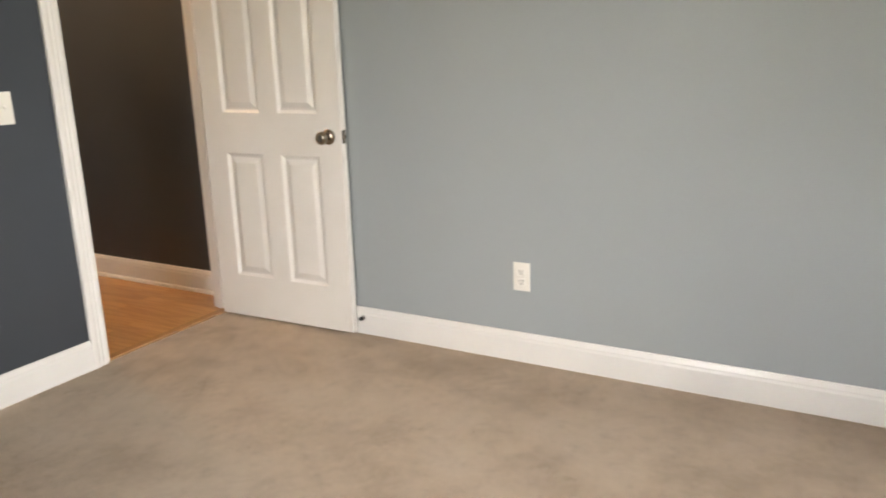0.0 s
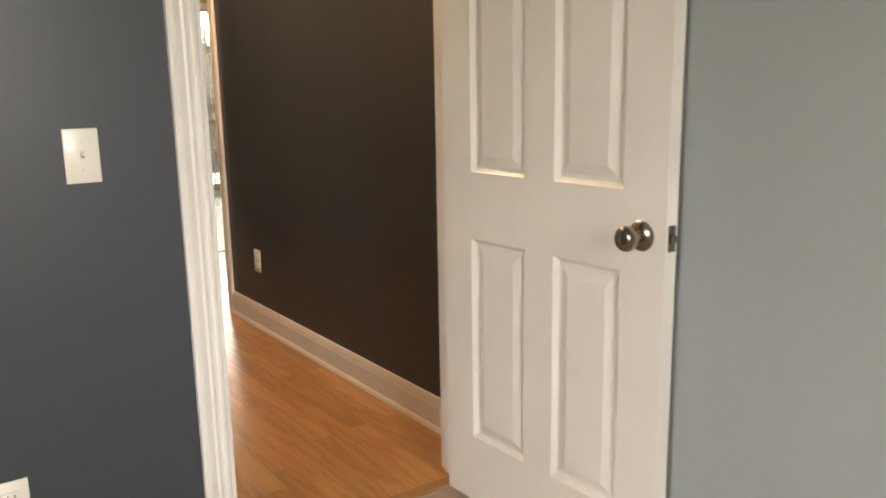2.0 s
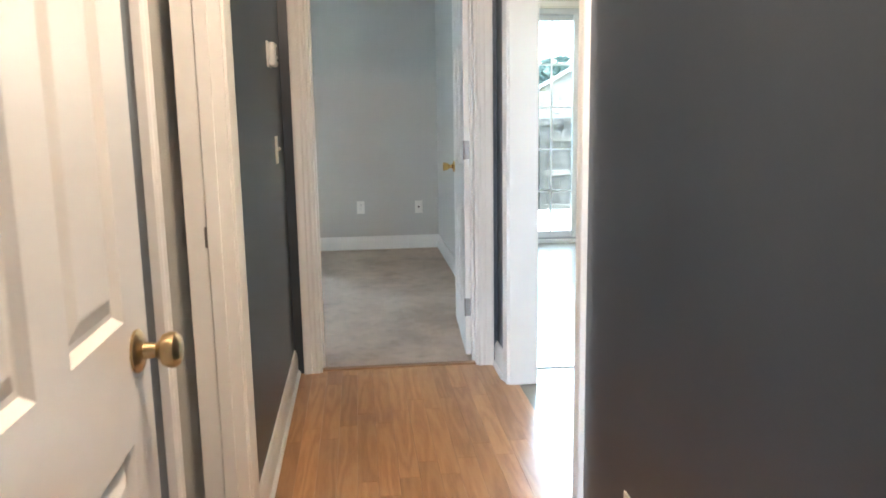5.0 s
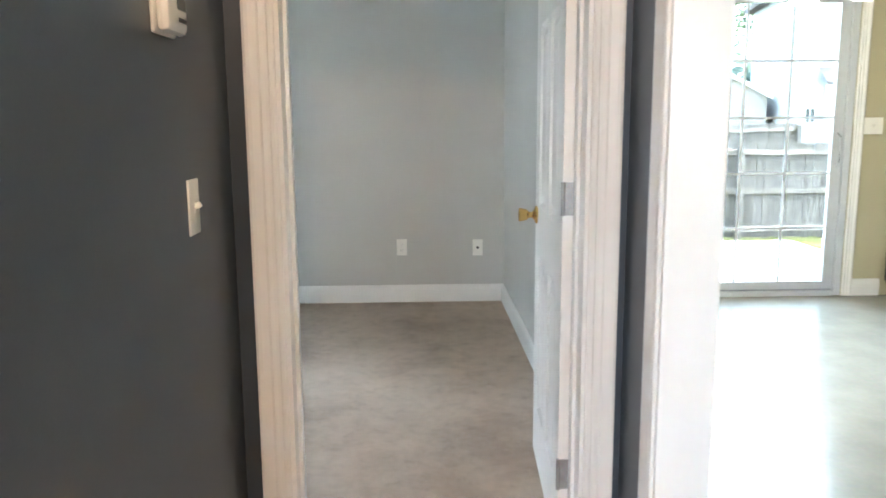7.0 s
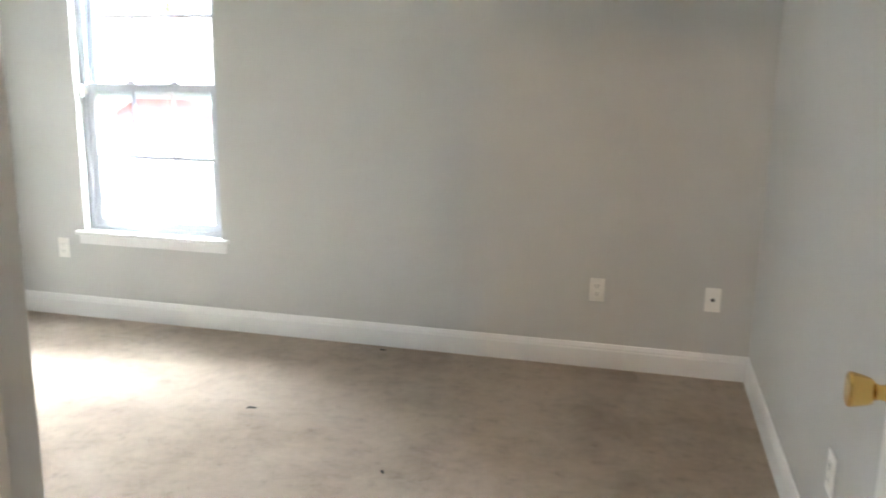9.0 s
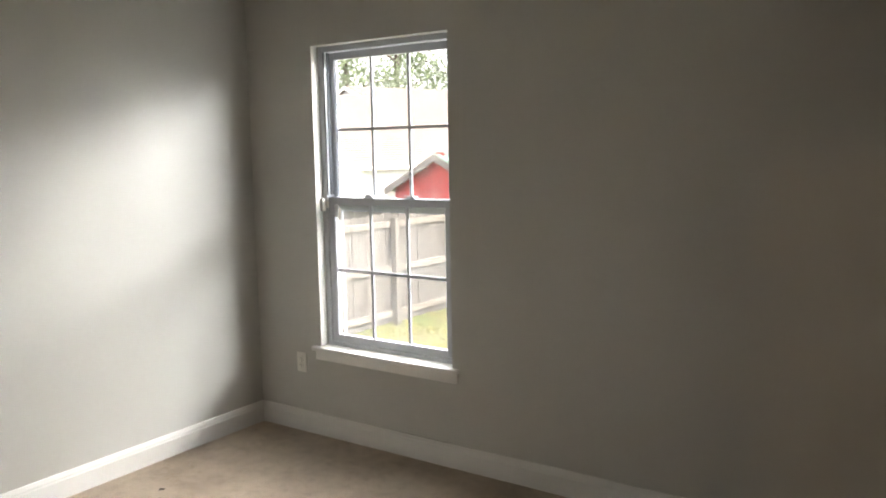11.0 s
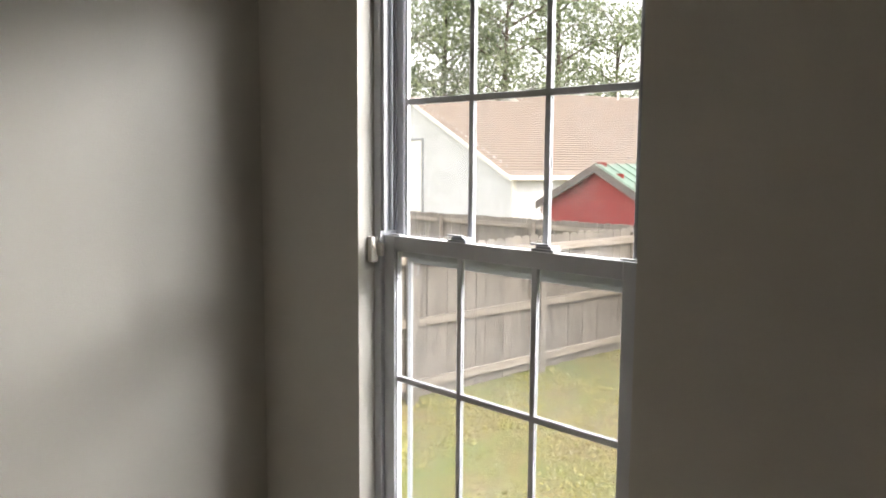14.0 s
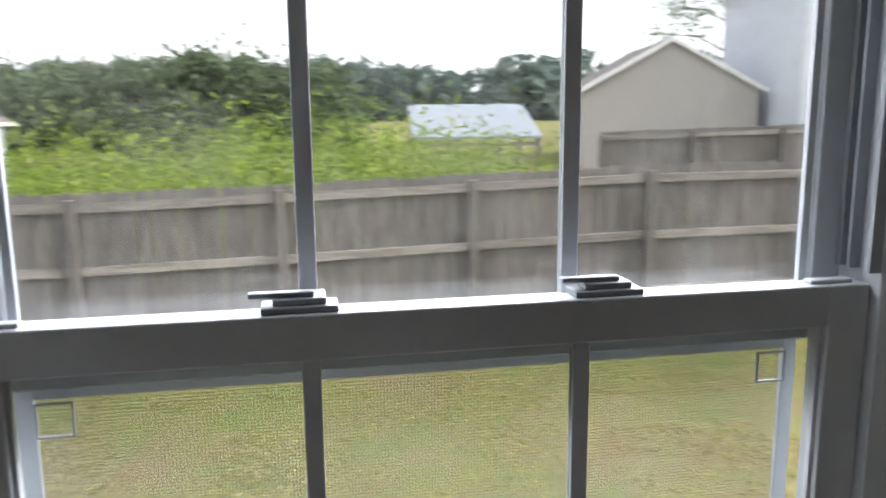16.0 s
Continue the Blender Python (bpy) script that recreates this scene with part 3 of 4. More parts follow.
def panel_door(name, label, width, m, knob_z, knob_mat, knob_label, height=2.03, back_knob=True, profile=None):
    d = thing(name, label, "door", m)
    w, st = width, (width - 0.515) / 2
    xs = [(st, st + 0.2075), (w - st - 0.2075, w - st)]
    zs = [(0, 0.20), (0.775, 0.955), (1.575, 1.68), (1.905, height)]
    rows = [(0, 0, 0, st, DOOR_T, height), (w - st, 0, 0, w, DOOR_T, height)]
    rows += [(st, 0, a, w - st, DOOR_T, b) for a, b in zs]
    rows += [(xs[0][1], 0, a, xs[1][0], DOOR_T, b) for a, b in PANEL_Z]
    part("leaf", boxes(*rows), DOORPAINT, d)
    for a, b in PANEL_Z:
        for x0, x1 in xs:
            bm = bmesh.new()
            door_panel(bm, x0, x1, a, b)
            part("panel", bm, DOORPAINT, d)
    kx = w - 0.062
    shape = profile or knob_profile()
    part("door_knob", lathe(bmesh.new(), shape, pose(kx, 0, knob_z, 90)), knob_mat, d, knob_label, True)
    if back_knob:
        part("door_knob", lathe(bmesh.new(), shape, pose(kx, DOOR_T, knob_z, -90)), knob_mat, d, knob_label, True)
    latch = part("latch_plate", boxes((w - 0.0005, 0.006, knob_z - 0.028, w + 0.0015, DOOR_T - 0.006, knob_z + 0.028)), knob_mat, d)
    part("bolt", boxes((w + 0.0015, 0.011, knob_z - 0.008, w + 0.010, DOOR_T - 0.011, knob_z + 0.008), bevel=0.002), knob_mat, latch)
    return d


def hinges(d, zs, side):
    """Butt hinges on the hinge edge; side: y of the knuckle."""
    for z in zs:
        h = part("hinge", boxes((-0.0025, 0.002, z - 0.045, 0.0, DOOR_T - 0.002, z + 0.045), bevel=0.0008), STEEL, d, "tarnished steel butt hinge")
        part("knuckle", lathe(bmesh.new(), [(0.0055, -0.046), (0.0058, -0.04), (0.0058, 0.04), (0.0055, 0.046)], Matrix.Translation((-0.004, side, z)), 12), STEEL, h, "", True)
        for dz in (-0.03, 0.0, 0.03):
            part("screw", lathe(bmesh.new(), [(0.004, 0), (0.0035, 0.0012)], pose(-0.0025, DOOR_T / 2 + (0.004 if dz else -0.006), z + dz, 0, -90), 10), STEEL, h)


da = panel_door("door_1", "white six-panel door standing open against the grey wall", 0.748, pose(-0.222, -0.006, 0.012, 0, 0, -88.2), 0.86, NICKEL, "satin nickel door knob", back_knob=False)
db = panel_door("door_2", "white six-panel door standing open into the back bedroom", 0.772, pose(-0.020, END + 0.136, 0.012, 0, 0, 86.8), 0.915, BRASS, "polished brass door knob", profile=TULIP)
hinges(db, (0.25, 1.045, 1.8), DOOR_T)
dc = panel_door("door_3", "closed white six-panel closet door with a brass knob", 0.73, pose(HL + 0.004, CLOSET[0] + 0.02, 0.012, 0, 0, 90), 0.90, OLDBRASS, "dull brass door knob", back_knob=False)
for z in (0.25, 1.05, 1.8):
    h = part("hinge", boxes((0.004, -0.0025, z - 0.045, 0.016, -0.0002, z + 0.045), bevel=0.0006), STEEL, dc, "dark tarnished hinge")
    part("knuckle", lathe(bmesh.new(), [(0.0055, -0.046), (0.0058, -0.04), (0.0058, 0.04), (0.0055, 0.046)], Matrix.Translation((0.002, -0.005, z)), 12), PLATE_DARK, h, "", True)
st = thing("strike_plate", "small steel strike plate let into the jamb", "strike plate", pose(HL - 0.06, BATH[1] - 0.012, 0.93))
part("plate", boxes((-0.014, -0.0015, -0.028, 0.014, 0, 0.028), bevel=0.0006), STEEL, st)
part("bolt_hole", boxes((-0.006, -0.0022, -0.012, 0.006, -0.0016, 0.012)), PLATE_DARK, st)
st2 = thing("strike_plate", "small steel strike plate let into the jamb", "strike plate", pose(DOOR_A[0] + 0.0125, 0.03, 0.87, 0, 0, 90))
part("plate", boxes((-0.014, -0.0015, -0.028, 0.014, 0, 0.028), bevel=0.0006), STEEL, st2)
part("bolt_hole", boxes((-0.006, -0.0022, -0.012, 0.006, -0.0016, 0.012)), PLATE_DARK, st2)


# ---- plates on the walls ----
def plate(name, label, category, m, kind, group=""):
    """A cover plate that faces -y, centred on its place."""
    p = thing(name, label, category, m, group)
    part("cover", boxes((-0.035, -0.0055, -0.057, 0.035, 0, 0.057), bevel=0.0025), PLATE, p, soft=True)
    if kind == "outlet":
        for dz in (-0.0195, 0.0195):
            s = part("socket", boxes((-0.0165, -0.0085, dz - 0.0145, 0.0165, -0.005, dz + 0.0145), bevel=0.004), PLATE, p, soft=True)
            part("slot", boxes((-0.0075, -0.0092, dz - 0.001, -0.0055, -0.0084, dz + 0.008)), PLATE_DARK, s)
            part("slot", boxes((0.0055, -0.0092, dz - 0.001, 0.0075, -0.0084, dz + 0.008)), PLATE_DARK, s)
            part("slot", lathe(bmesh.new(), [(0.0024, 0), (0.0024, 0.0008)], pose(0, -0.0084, dz - 0.007, 90), 10), PLATE_DARK, s)
        screws = (0.0,)
    elif kind == "switch":
        s = part("toggle_slot", boxes((-0.006, -0.0068, -0.0125, 0.006, -0.005, 0.0125), bevel=0.0008), PLATE, p)
        bm = box(bmesh.new(), -0.0035, -0.020, -0.006, 0.0035, -0.006, 0.006, 0.002)
        bmesh.ops.rotate(bm, verts=bm.verts[:], cent=(0, -0.006, 0), matrix=Matrix.Rotation(radians(-28), 3, "X"))
        part("toggle", bm, PLATE, s)
        screws = (-0.030, 0.030)
    else:
        part("jack", lathe(bmesh.new(), [(0.009, 0), (0.009, 0.003), (0.005, 0.004), (0.005, 0.011)], pose(0, -0.005, 0, 90), 12), PLATE_DARK, p, "dark cable jack", True)
        screws = (-0.042, 0.042)
    for dz in screws:
        part("screw", lathe(bmesh.new(), [(0.0032, 0), (0.0028, 0.001)], pose(0, -0.0055, dz, 90), 10), PLATE, p)
    return p


plate("light_switch", "white toggle switch on the dark slate wall", "light switch", pose(-1.150, 0, 1.061), "switch")
plate("power_outlet", "white duplex outlet low on the dark slate wall", "outlet", pose(-1.361, 0, 0.334), "outlet")
plate("power_outlet", "white duplex outlet low on the blue-grey wall", "outlet", pose(-0.145, -1.54, 0.35, 0, 0, -90), "outlet")
plate("power_outlet", "white duplex outlet on the dark hall wall near the opening", "outlet", pose(0, 1.925, 0.349, 0, 0, -90), "outlet")
plate("light_switch", "white toggle switch on the dark hall wall beside a doorway", "light switch", pose(HL, 3.73, 1.10, 0, 0, 90), "switch")
plate("light_switch", "white toggle switch on the hall wall beside the closet door", "light switch", pose(HL, 0.365, 1.05, 0, 0, 90), "switch")
plate("power_outlet", "white duplex outlet low on the warm grey wall", "outlet", pose(-0.565, FAR, 0.388), "outlet", "outlets of the window wall")
plate("cable_outlet", "white cable jack plate low on the warm grey wall", "cable outlet", pose(-0.036, FAR, 0.381), "jack")
plate("power_outlet", "white duplex outlet beside the window sill", "outlet", pose(-3.57, FAR, 0.396), "outlet", "outlets of the window wall")
plate("power_outlet", "white duplex outlet on the grey wall behind the open door", "outlet", pose(RIGHT, 5.87, 0.36, 0, 0, -90), "outlet")
sw2 = plate("light_switch", "double white switch plate on the pale yellow wall", "light switch", pose(2.71, FAR, 1.20), "switch")
sw2.scale = (1.9, 1.0, 1.0)

th = thing("thermostat", "white wall thermostat with a small grey display", "thermostat", pose(HL, 3.60, 1.478, 0, 0, 90))
part("back_plate", boxes((-0.062, -0.008, -0.050, 0.062, 0, 0.050), bevel=0.004), PLATE, th, soft=True)
part("cover", boxes((-0.057, -0.034, -0.047, 0.057, -0.008, 0.047), bevel=0.012), PLATE, th, soft=True)
part("display", boxes((-0.010, -0.0352, -0.004, 0.040, -0.0338, 0.032)), material("grey_display", (0.16, 0.17, 0.15), 0.2), th, "dark grey display")
for k in range(3):
    part("button", boxes((-0.004 + k * 0.016, -0.0365, -0.026, 0.006 + k * 0.016, -0.0338, -0.018), bevel=0.001), PLATE_DARK, th)

ds = thing("door_stop", "small spring door stop with a dark tip on the baseboard", "door stop", pose(-0.160, -0.785, 0.075, 0, -90, 0))
part("spring", lathe(bmesh.new(), [(0.011, 0), (0.011, 0.003), (0.006, 0.005), (0.006, 0.014), (0.0065, 0.015)], Matrix.Identity(4), 12), STEEL, ds, "", True)
part("tip", lathe(bmesh.new(), [(0.008, 0.015), (0.009, 0.018), (0.009, 0.024), (0.006, 0.027)], Matrix.Identity(4), 12), RUBBER, ds, "black rubber tip", True)
cl = thing("ceiling_light", "warm frosted glass dome light on the hall ceiling", "ceiling light", pose(-0.45, 1.3, TOP))
part("base", lathe(bmesh.new(), [(0.10, 0), (0.10, -0.02), (0.09, -0.03)], Matrix.Identity(4), 32), OLDBRASS, cl, "", True)
part("dome", lathe(bmesh.new(), [(0.095, -0.03), (0.105, -0.06), (0.09, -0.10), (0.05, -0.125), (0.01, -0.13)], Matrix.Identity(4), 32), LAMPGLASS, cl, "glowing frosted glass dome", True)


# ---- bedroom sash window ----
def sash_window(x0, x1, z0, z1, y):
    """Double-hung vinyl window; y: the wall's inner face."""
    w = thing("window_1", "white vinyl double-hung sash window with grids, closed", "window", kind="structure")
    fy0, fy1 = y + 0.055, y + 0.135
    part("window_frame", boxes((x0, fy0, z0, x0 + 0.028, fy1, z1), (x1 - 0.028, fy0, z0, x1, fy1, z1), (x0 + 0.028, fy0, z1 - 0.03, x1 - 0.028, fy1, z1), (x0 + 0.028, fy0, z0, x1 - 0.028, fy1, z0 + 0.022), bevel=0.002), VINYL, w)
    for xa, xb in ((x0 + 0.028, x0 + 0.040), (x1 - 0.040, x1 - 0.028)):
        part("side_track", boxes((xa, fy0 + 0.043, 1.33, xb, fy0 + 0.049, z1 - 0.03), (xa, fy0 + 0.030, 1.33, xb, fy0 + 0.034, z1 - 0.03), (xa, fy0 + 0.002, 1.33, xb, fy0 + 0.006, z1 - 0.03)), VINYL_DIM, w, "grey vinyl track")
    xm0, xm1 = x0 + 0.030, x1 - 0.030
    gx0, gx1 = x0 + 0.072, x1 - 0.072
    rail_z = 1.318
    low_y0, low_y1, up_y0, up_y1 = y + 0.066, y + 0.096, y + 0.104, y + 0.132
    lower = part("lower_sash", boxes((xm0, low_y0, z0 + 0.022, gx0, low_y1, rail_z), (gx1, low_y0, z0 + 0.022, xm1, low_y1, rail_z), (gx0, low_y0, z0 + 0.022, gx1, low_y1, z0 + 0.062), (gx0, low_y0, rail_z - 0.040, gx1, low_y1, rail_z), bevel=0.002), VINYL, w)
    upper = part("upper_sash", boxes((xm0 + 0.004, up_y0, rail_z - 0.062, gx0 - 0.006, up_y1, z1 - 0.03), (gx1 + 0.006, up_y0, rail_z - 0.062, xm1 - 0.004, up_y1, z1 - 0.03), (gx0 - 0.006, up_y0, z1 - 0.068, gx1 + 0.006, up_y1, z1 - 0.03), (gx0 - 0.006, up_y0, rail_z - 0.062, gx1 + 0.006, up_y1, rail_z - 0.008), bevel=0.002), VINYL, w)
    for sash, ym, za, zb in ((lower, (low_y0 + low_y1) / 2, z0 + 0.062, rail_z - 0.040), (upper, (up_y0 + up_y1) / 2, rail_z - 0.008, z1 - 0.068)):
        p = part("pane", boxes((gx0 - 0.006, ym - 0.002, za - 0.006, gx1 + 0.006, ym + 0.002, zb + 0.006)), GLASS, sash, "slightly dirty window glass")
        p.visible_shadow = False
        for i in (1, 2):
            x = gx0 + (gx1 - gx0) * i / 3
            for ys in (-0.0065, 0.0025):
                part("muntin", boxes((x - 0.008, ym + ys, za, x + 0.008, ym + ys + 0.004, zb), bevel=0.0012), VINYL, sash)
        zm = (za + zb) / 2
        for ys in (-0.0068, 0.0028):
            part("muntin", boxes((gx0, ym + ys, zm - 0.008, gx1, ym + ys + 0.004, zm + 0.008), bevel=0.0012), VINYL, sash)
        for xg in (gx0, gx1):
            part("glazing_bead", boxes((xg - 0.004, ym - 0.009, za, xg + 0.004, ym - 0.002, zb), bevel=0.001), VINYL, sash)
    for lx in (-3.117, -2.847):
        k = part("sash_lock", boxes((lx - 0.032, low_y0 + 0.004, rail_z, lx + 0.032, low_y1 + 0.004, rail_z + 0.006), (lx - 0.022, low_y0 + 0.008, rail_z + 0.006, lx + 0.022, low_y1 + 0.012, rail_z + 0.012), bevel=0.0015), VINYL_DIM, w, "grey cam sash lock")
        bm = boxes((lx - 0.042, low_y0 + 0.012, rail_z + 0.012, lx + 0.012, low_y0 + 0.022, rail_z + 0.017), bevel=0.0015)
        part("lock_lever", bm, VINYL_DIM, k)
    for tx in (xm0 + 0.035, xm1 - 0.035):
        part("tilt_latch", boxes((tx - 0.022, low_y0 + 0.008, rail_z, tx + 0.022, low_y0 + 0.020, rail_z + 0.004), bevel=0.001), VINYL, w)
    for bx0 in (x0 + 0.001,):
        st = part("sash_stop", boxes((bx0, y + 0.030, rail_z - 0.075, bx0 + 0.018, y + 0.056, rail_z - 0.005), bevel=0.004), PLATE, w, "pale plastic sash stop", True)
        part("catch", boxes((bx0 + 0.012, y + 0.050, rail_z - 0.058, bx0 + 0.034, y + 0.064, rail_z - 0.022), bevel=0.003), PLATE, st, "", True)
    scr_y = y + 0.128
    sf = part("screen_frame", boxes((gx0 - 0.012, scr_y, z0 + 0.022, gx0 + 0.003, scr_y + 0.007, rail_z - 0.064), (gx1 - 0.003, scr_y, z0 + 0.022, gx1 + 0.012, scr_y + 0.007, rail_z - 0.064), (gx0 + 0.003, scr_y, z0 + 0.022, gx1 - 0.003, scr_y + 0.007, z0 + 0.044), (gx0 + 0.003, scr_y, rail_z - 0.078, gx1 - 0.003, scr_y + 0.007, rail_z - 0.064), bevel=0.001), VINYL, w)
    sm = bmesh.new()
    sm.faces.new([sm.verts.new(c) for c in ((gx0 + 0.002, scr_y + 0.003, z0 + 0.04), (gx1 - 0.002, scr_y + 0.003, z0 + 0.04), (gx1 - 0.002, scr_y + 0.003, rail_z - 0.07), (gx0 + 0.002, scr_y + 0.003, rail_z - 0.07))])
    part("screen_mesh", sm, SCREEN, sf, "fine grey insect mesh").visible_shadow = False
    for tx in (gx0 + 0.004, gx1 - 0.034):
        z = rail_z - 0.112
        part("pull_tab", boxes((tx, scr_y - 0.004, z, tx + 0.032, scr_y - 0.0015, z + 0.002), (tx, scr_y - 0.004, z + 0.030, tx + 0.032, scr_y - 0.0015, z + 0.032), (tx, scr_y - 0.004, z + 0.002, tx + 0.002, scr_y - 0.0015, z + 0.03), (tx + 0.030, scr_y - 0.004, z + 0.002, tx + 0.032, scr_y - 0.0015, z + 0.03)), VINYL_DIM, sf, "small wire pull tab")
    return w


sash_window(*WIN[:2], WIN[2], WIN[3], FAR)
stool = structure("window_sill", boxes((WIN[0] - 0.045, FAR - 0.035, WIN[2] - 0.022, WIN[1] + 0.045, FAR + 0.0, WIN[2]), (WIN[0] + 0.001, FAR, WIN[2] - 0.022, WIN[1] - 0.001, FAR + 0.056, WIN[2] + 0.001), bevel=0.005), TRIM, "white painted wooden window stool", "window sill", True)
structure("trim", boxes((WIN[0] - 0.03, FAR - 0.016, WIN[2] - 0.075, WIN[1] + 0.03, FAR, WIN[2] - 0.022), bevel=0.004), TRIM, "white apron board below the window stool", "trim", True)

# window behind the walker, in the first bedroom
w2 = thing("window_2", "white vinyl window of the first bedroom", "window", kind="structure")
part("window_frame", boxes((-4.39, -2.0, 0.55, -4.33, -1.95, 2.1), (-4.39, -1.15, 0.55, -4.33, -1.1, 2.1), (-4.39, -1.95, 2.05, -4.33, -1.15, 2.1), (-4.39, -1.95, 0.55, -4.33, -1.15, 0.6), (-4.38, -1.95, 1.30, -4.34, -1.15, 1.34)), VINYL, w2)
# Unseen window, added only to pass the slate wall's fill light
w3 = thing("added_window", "unseen white vinyl window added in the first bedroom's back wall", "window", kind="structure")
part("window_frame", boxes((-1.95, -4.07, 0.55, -1.9, -4.01, 2.1), (-1.1, -4.07, 0.55, -1.05, -4.01, 2.1), (-1.9, -4.07, 2.05, -1.1, -4.01, 2.1), (-1.9, -4.07, 0.55, -1.1, -4.01, 0.6), (-1.9, -4.06, 1.30, -1.1, -4.02, 1.34)), VINYL, w3)


# ---- dining room: sliding door, cabinets, lamp ----
def sliding_door():
    x0, x1, _, h = SLIDE
    y = FAR
    d = thing("door_4", "white sliding glass patio door with grids, closed", "sliding door", kind="structure")
    part("door_frame", boxes((x0, y + 0.01, 0, x0 + 0.05, y + 0.125, h), (x1 - 0.05, y + 0.01, 0, x1, y + 0.125, h), (x0 + 0.05, y + 0.01, h - 0.05, x1 - 0.05, y + 0.125, h), (x0 + 0.05, y + 0.01, -0.01, x1 - 0.05, y + 0.125, 0.03), bevel=0.003), VINYL, d)
    part("track", boxes((x0 + 0.05, y + 0.045, 0.03, x1 - 0.05, y + 0.05, 0.045), (x0 + 0.05, y + 0.085, 0.03, x1 - 0.05, y + 0.09, 0.045)), VINYL_DIM, d)
    mid = 1.455
    for a, b, ya in ((mid - 0.045, x1 - 0.05, y + 0.03), (x0 + 0.05, mid + 0.045, y + 0.075)):
        yb = ya + 0.038
        s = part("door_panel", boxes((a, ya, 0.045, a + 0.075, yb, h - 0.05), (b - 0.075, ya, 0.045, b, yb, h - 0.05), (a + 0.075, ya, 0.045, b - 0.075, yb, 0.10), (a + 0.075, ya, h - 0.10, b - 0.075, yb, h - 0.05), bevel=0.003), VINYL, d)
        p = part("pane", boxes((a + 0.07, ya + 0.016, 0.095, b - 0.07, ya + 0.021, h - 0.095)), GLASS_CLEAN, s)
        for i in (1, 2):
            x = a + 0.075 + (b - a - 0.15) * i / 3
            part("muntin", boxes((x - 0.008, ya + 0.009, 0.10, x + 0.008, ya + 0.014, h - 0.10)), VINYL, s)
        for i in range(1, 5):
            z = 0.10 + (h - 0.20) * i / 5
            part("muntin", boxes((a + 0.075, ya + 0.0085, z - 0.008, b - 0.075, ya + 0.0135, z + 0.008)), VINYL, s)
    bm = tube(bmesh.new(), [(x1 - 0.09, y + 0.028, 0.92), (x1 - 0.09, y - 0.012, 0.95), (x1 - 0.09, y - 0.016, 1.03), (x1 - 0.09, y - 0.012, 1.12), (x1 - 0.09, y + 0.028, 1.15)], [0.008] * 5)
    part("handle", bm, VINYL, d, "white pull handle", True)


sliding_door()
casing(FAR, CAS, False, SLIDE, -1)


def base_cabinet(y0, y1):
    c = thing("base_cabinet", "espresso brown base cabinet with drawers and bar pulls", "cabinet", pose(2.84, y0, 0), "kitchen base cabinets")
    n = y1 - y0
    part("body", boxes((0.02, 0, 0.10, 0.575, n, 0.87), (0.08, 0, 0.0, 0.575, n, 0.10)), ESPRESSO, c)
    for z0, z1 in ((0.12, 0.36), (0.38, 0.62), (0.64, 0.85)):
        f = part("drawer_front", boxes((0.0, 0.012, z0, 0.02, n - 0.012, z1), bevel=0.003), ESPRESSO, c)
        zc = (z0 + z1) / 2 + 0.03
        bm = tube(bmesh.new(), [(0.0, n / 2 - 0.06, zc), (-0.026, n / 2 - 0.06, zc), (-0.03, n / 2 - 0.055, zc), (-0.03, n / 2 + 0.055, zc), (-0.026, n / 2 + 0.06, zc), (0.0, n / 2 + 0.06, zc)], [0.005] * 6)
        part("handle", bm, NICKEL, f, "satin nickel bar pull", True)


for y0 in (6.96, 6.45, 5.94, 5.43):
    base_cabinet(y0, y0 + 0.505)
ct = thing("countertop", "grey speckled countertop with a pale front edge and backsplash", "countertop")
part("slab", boxes((2.815, 5.42, 0.87, 3.42, 7.50, 0.905), bevel=0.004), COUNTER, ct)
part("backsplash", boxes((2.84, 7.485, 0.905, 3.42, 7.513, 1.01), (3.395, 5.42, 0.905, 3.42, 7.485, 1.01), bevel=0.003), COUNTER, ct)
for y0 in (6.7, 5.9):
    u = thing("wall_cabinet", "espresso brown wall cabinet with panelled doors", "cabinet", pose(2.96, y0, 1.42), "kitchen wall cabinets")
    part("body", boxes((0.02, 0, 0, 0.46, 0.8, 0.85)), ESPRESSO, u)
    for k in (0, 1):
        dd = part("cabinet_door", boxes((0.0, 0.006 + 0.4 * k, 0.005, 0.018, 0.394 + 0.4 * k, 0.845), bevel=0.003), ESPRESSO, u)
        part("door_inset", boxes((-0.003, 0.06 + 0.4 * k, 0.06, 0.0, 0.34 + 0.4 * k, 0.79), bevel=0.001), ESPRESSO, dd)

ch = thing("chandelier", "hanging dining lamp with frosted glass bell shades", "chandelier", pose(1.42, 5.75, -0.165))
part("stem", lathe(bmesh.new(), [(0.06, TOP + 0.165), (0.06, TOP + 0.145), (0.008, TOP + 0.135), (0.008, 2.12), (0.04, 2.10), (0.04, 2.04), (0.01, 2.02)], Matrix.Identity(4), 16), NICKEL, ch, "", True)
for k in range(5):
    a = radians(72 * k + 18)
    c, s = math.cos(a), math.sin(a)
    arm = part("arm", tube(bmesh.new(), [(0.03 * c, 0.03 * s, 2.07), (0.12 * c, 0.12 * s, 2.03), (0.21 * c, 0.21 * s, 2.06), (0.235 * c, 0.235 * s, 2.10)], [0.006] * 4), NICKEL, ch, "", True)
    part("shade", lathe(bmesh.new(), [(0.020, 2.10), (0.030, 2.08), (0.042, 2.04), (0.062, 1.985), (0.072, 1.975), (0.069, 1.976), (0.058, 1.987), (0.038, 2.04), (0.02, 2.078)], Matrix.Translation((0.235 * c, 0.235 * s, 0)), 20), LAMPGLASS, arm, "frosted glass bell shade", True)


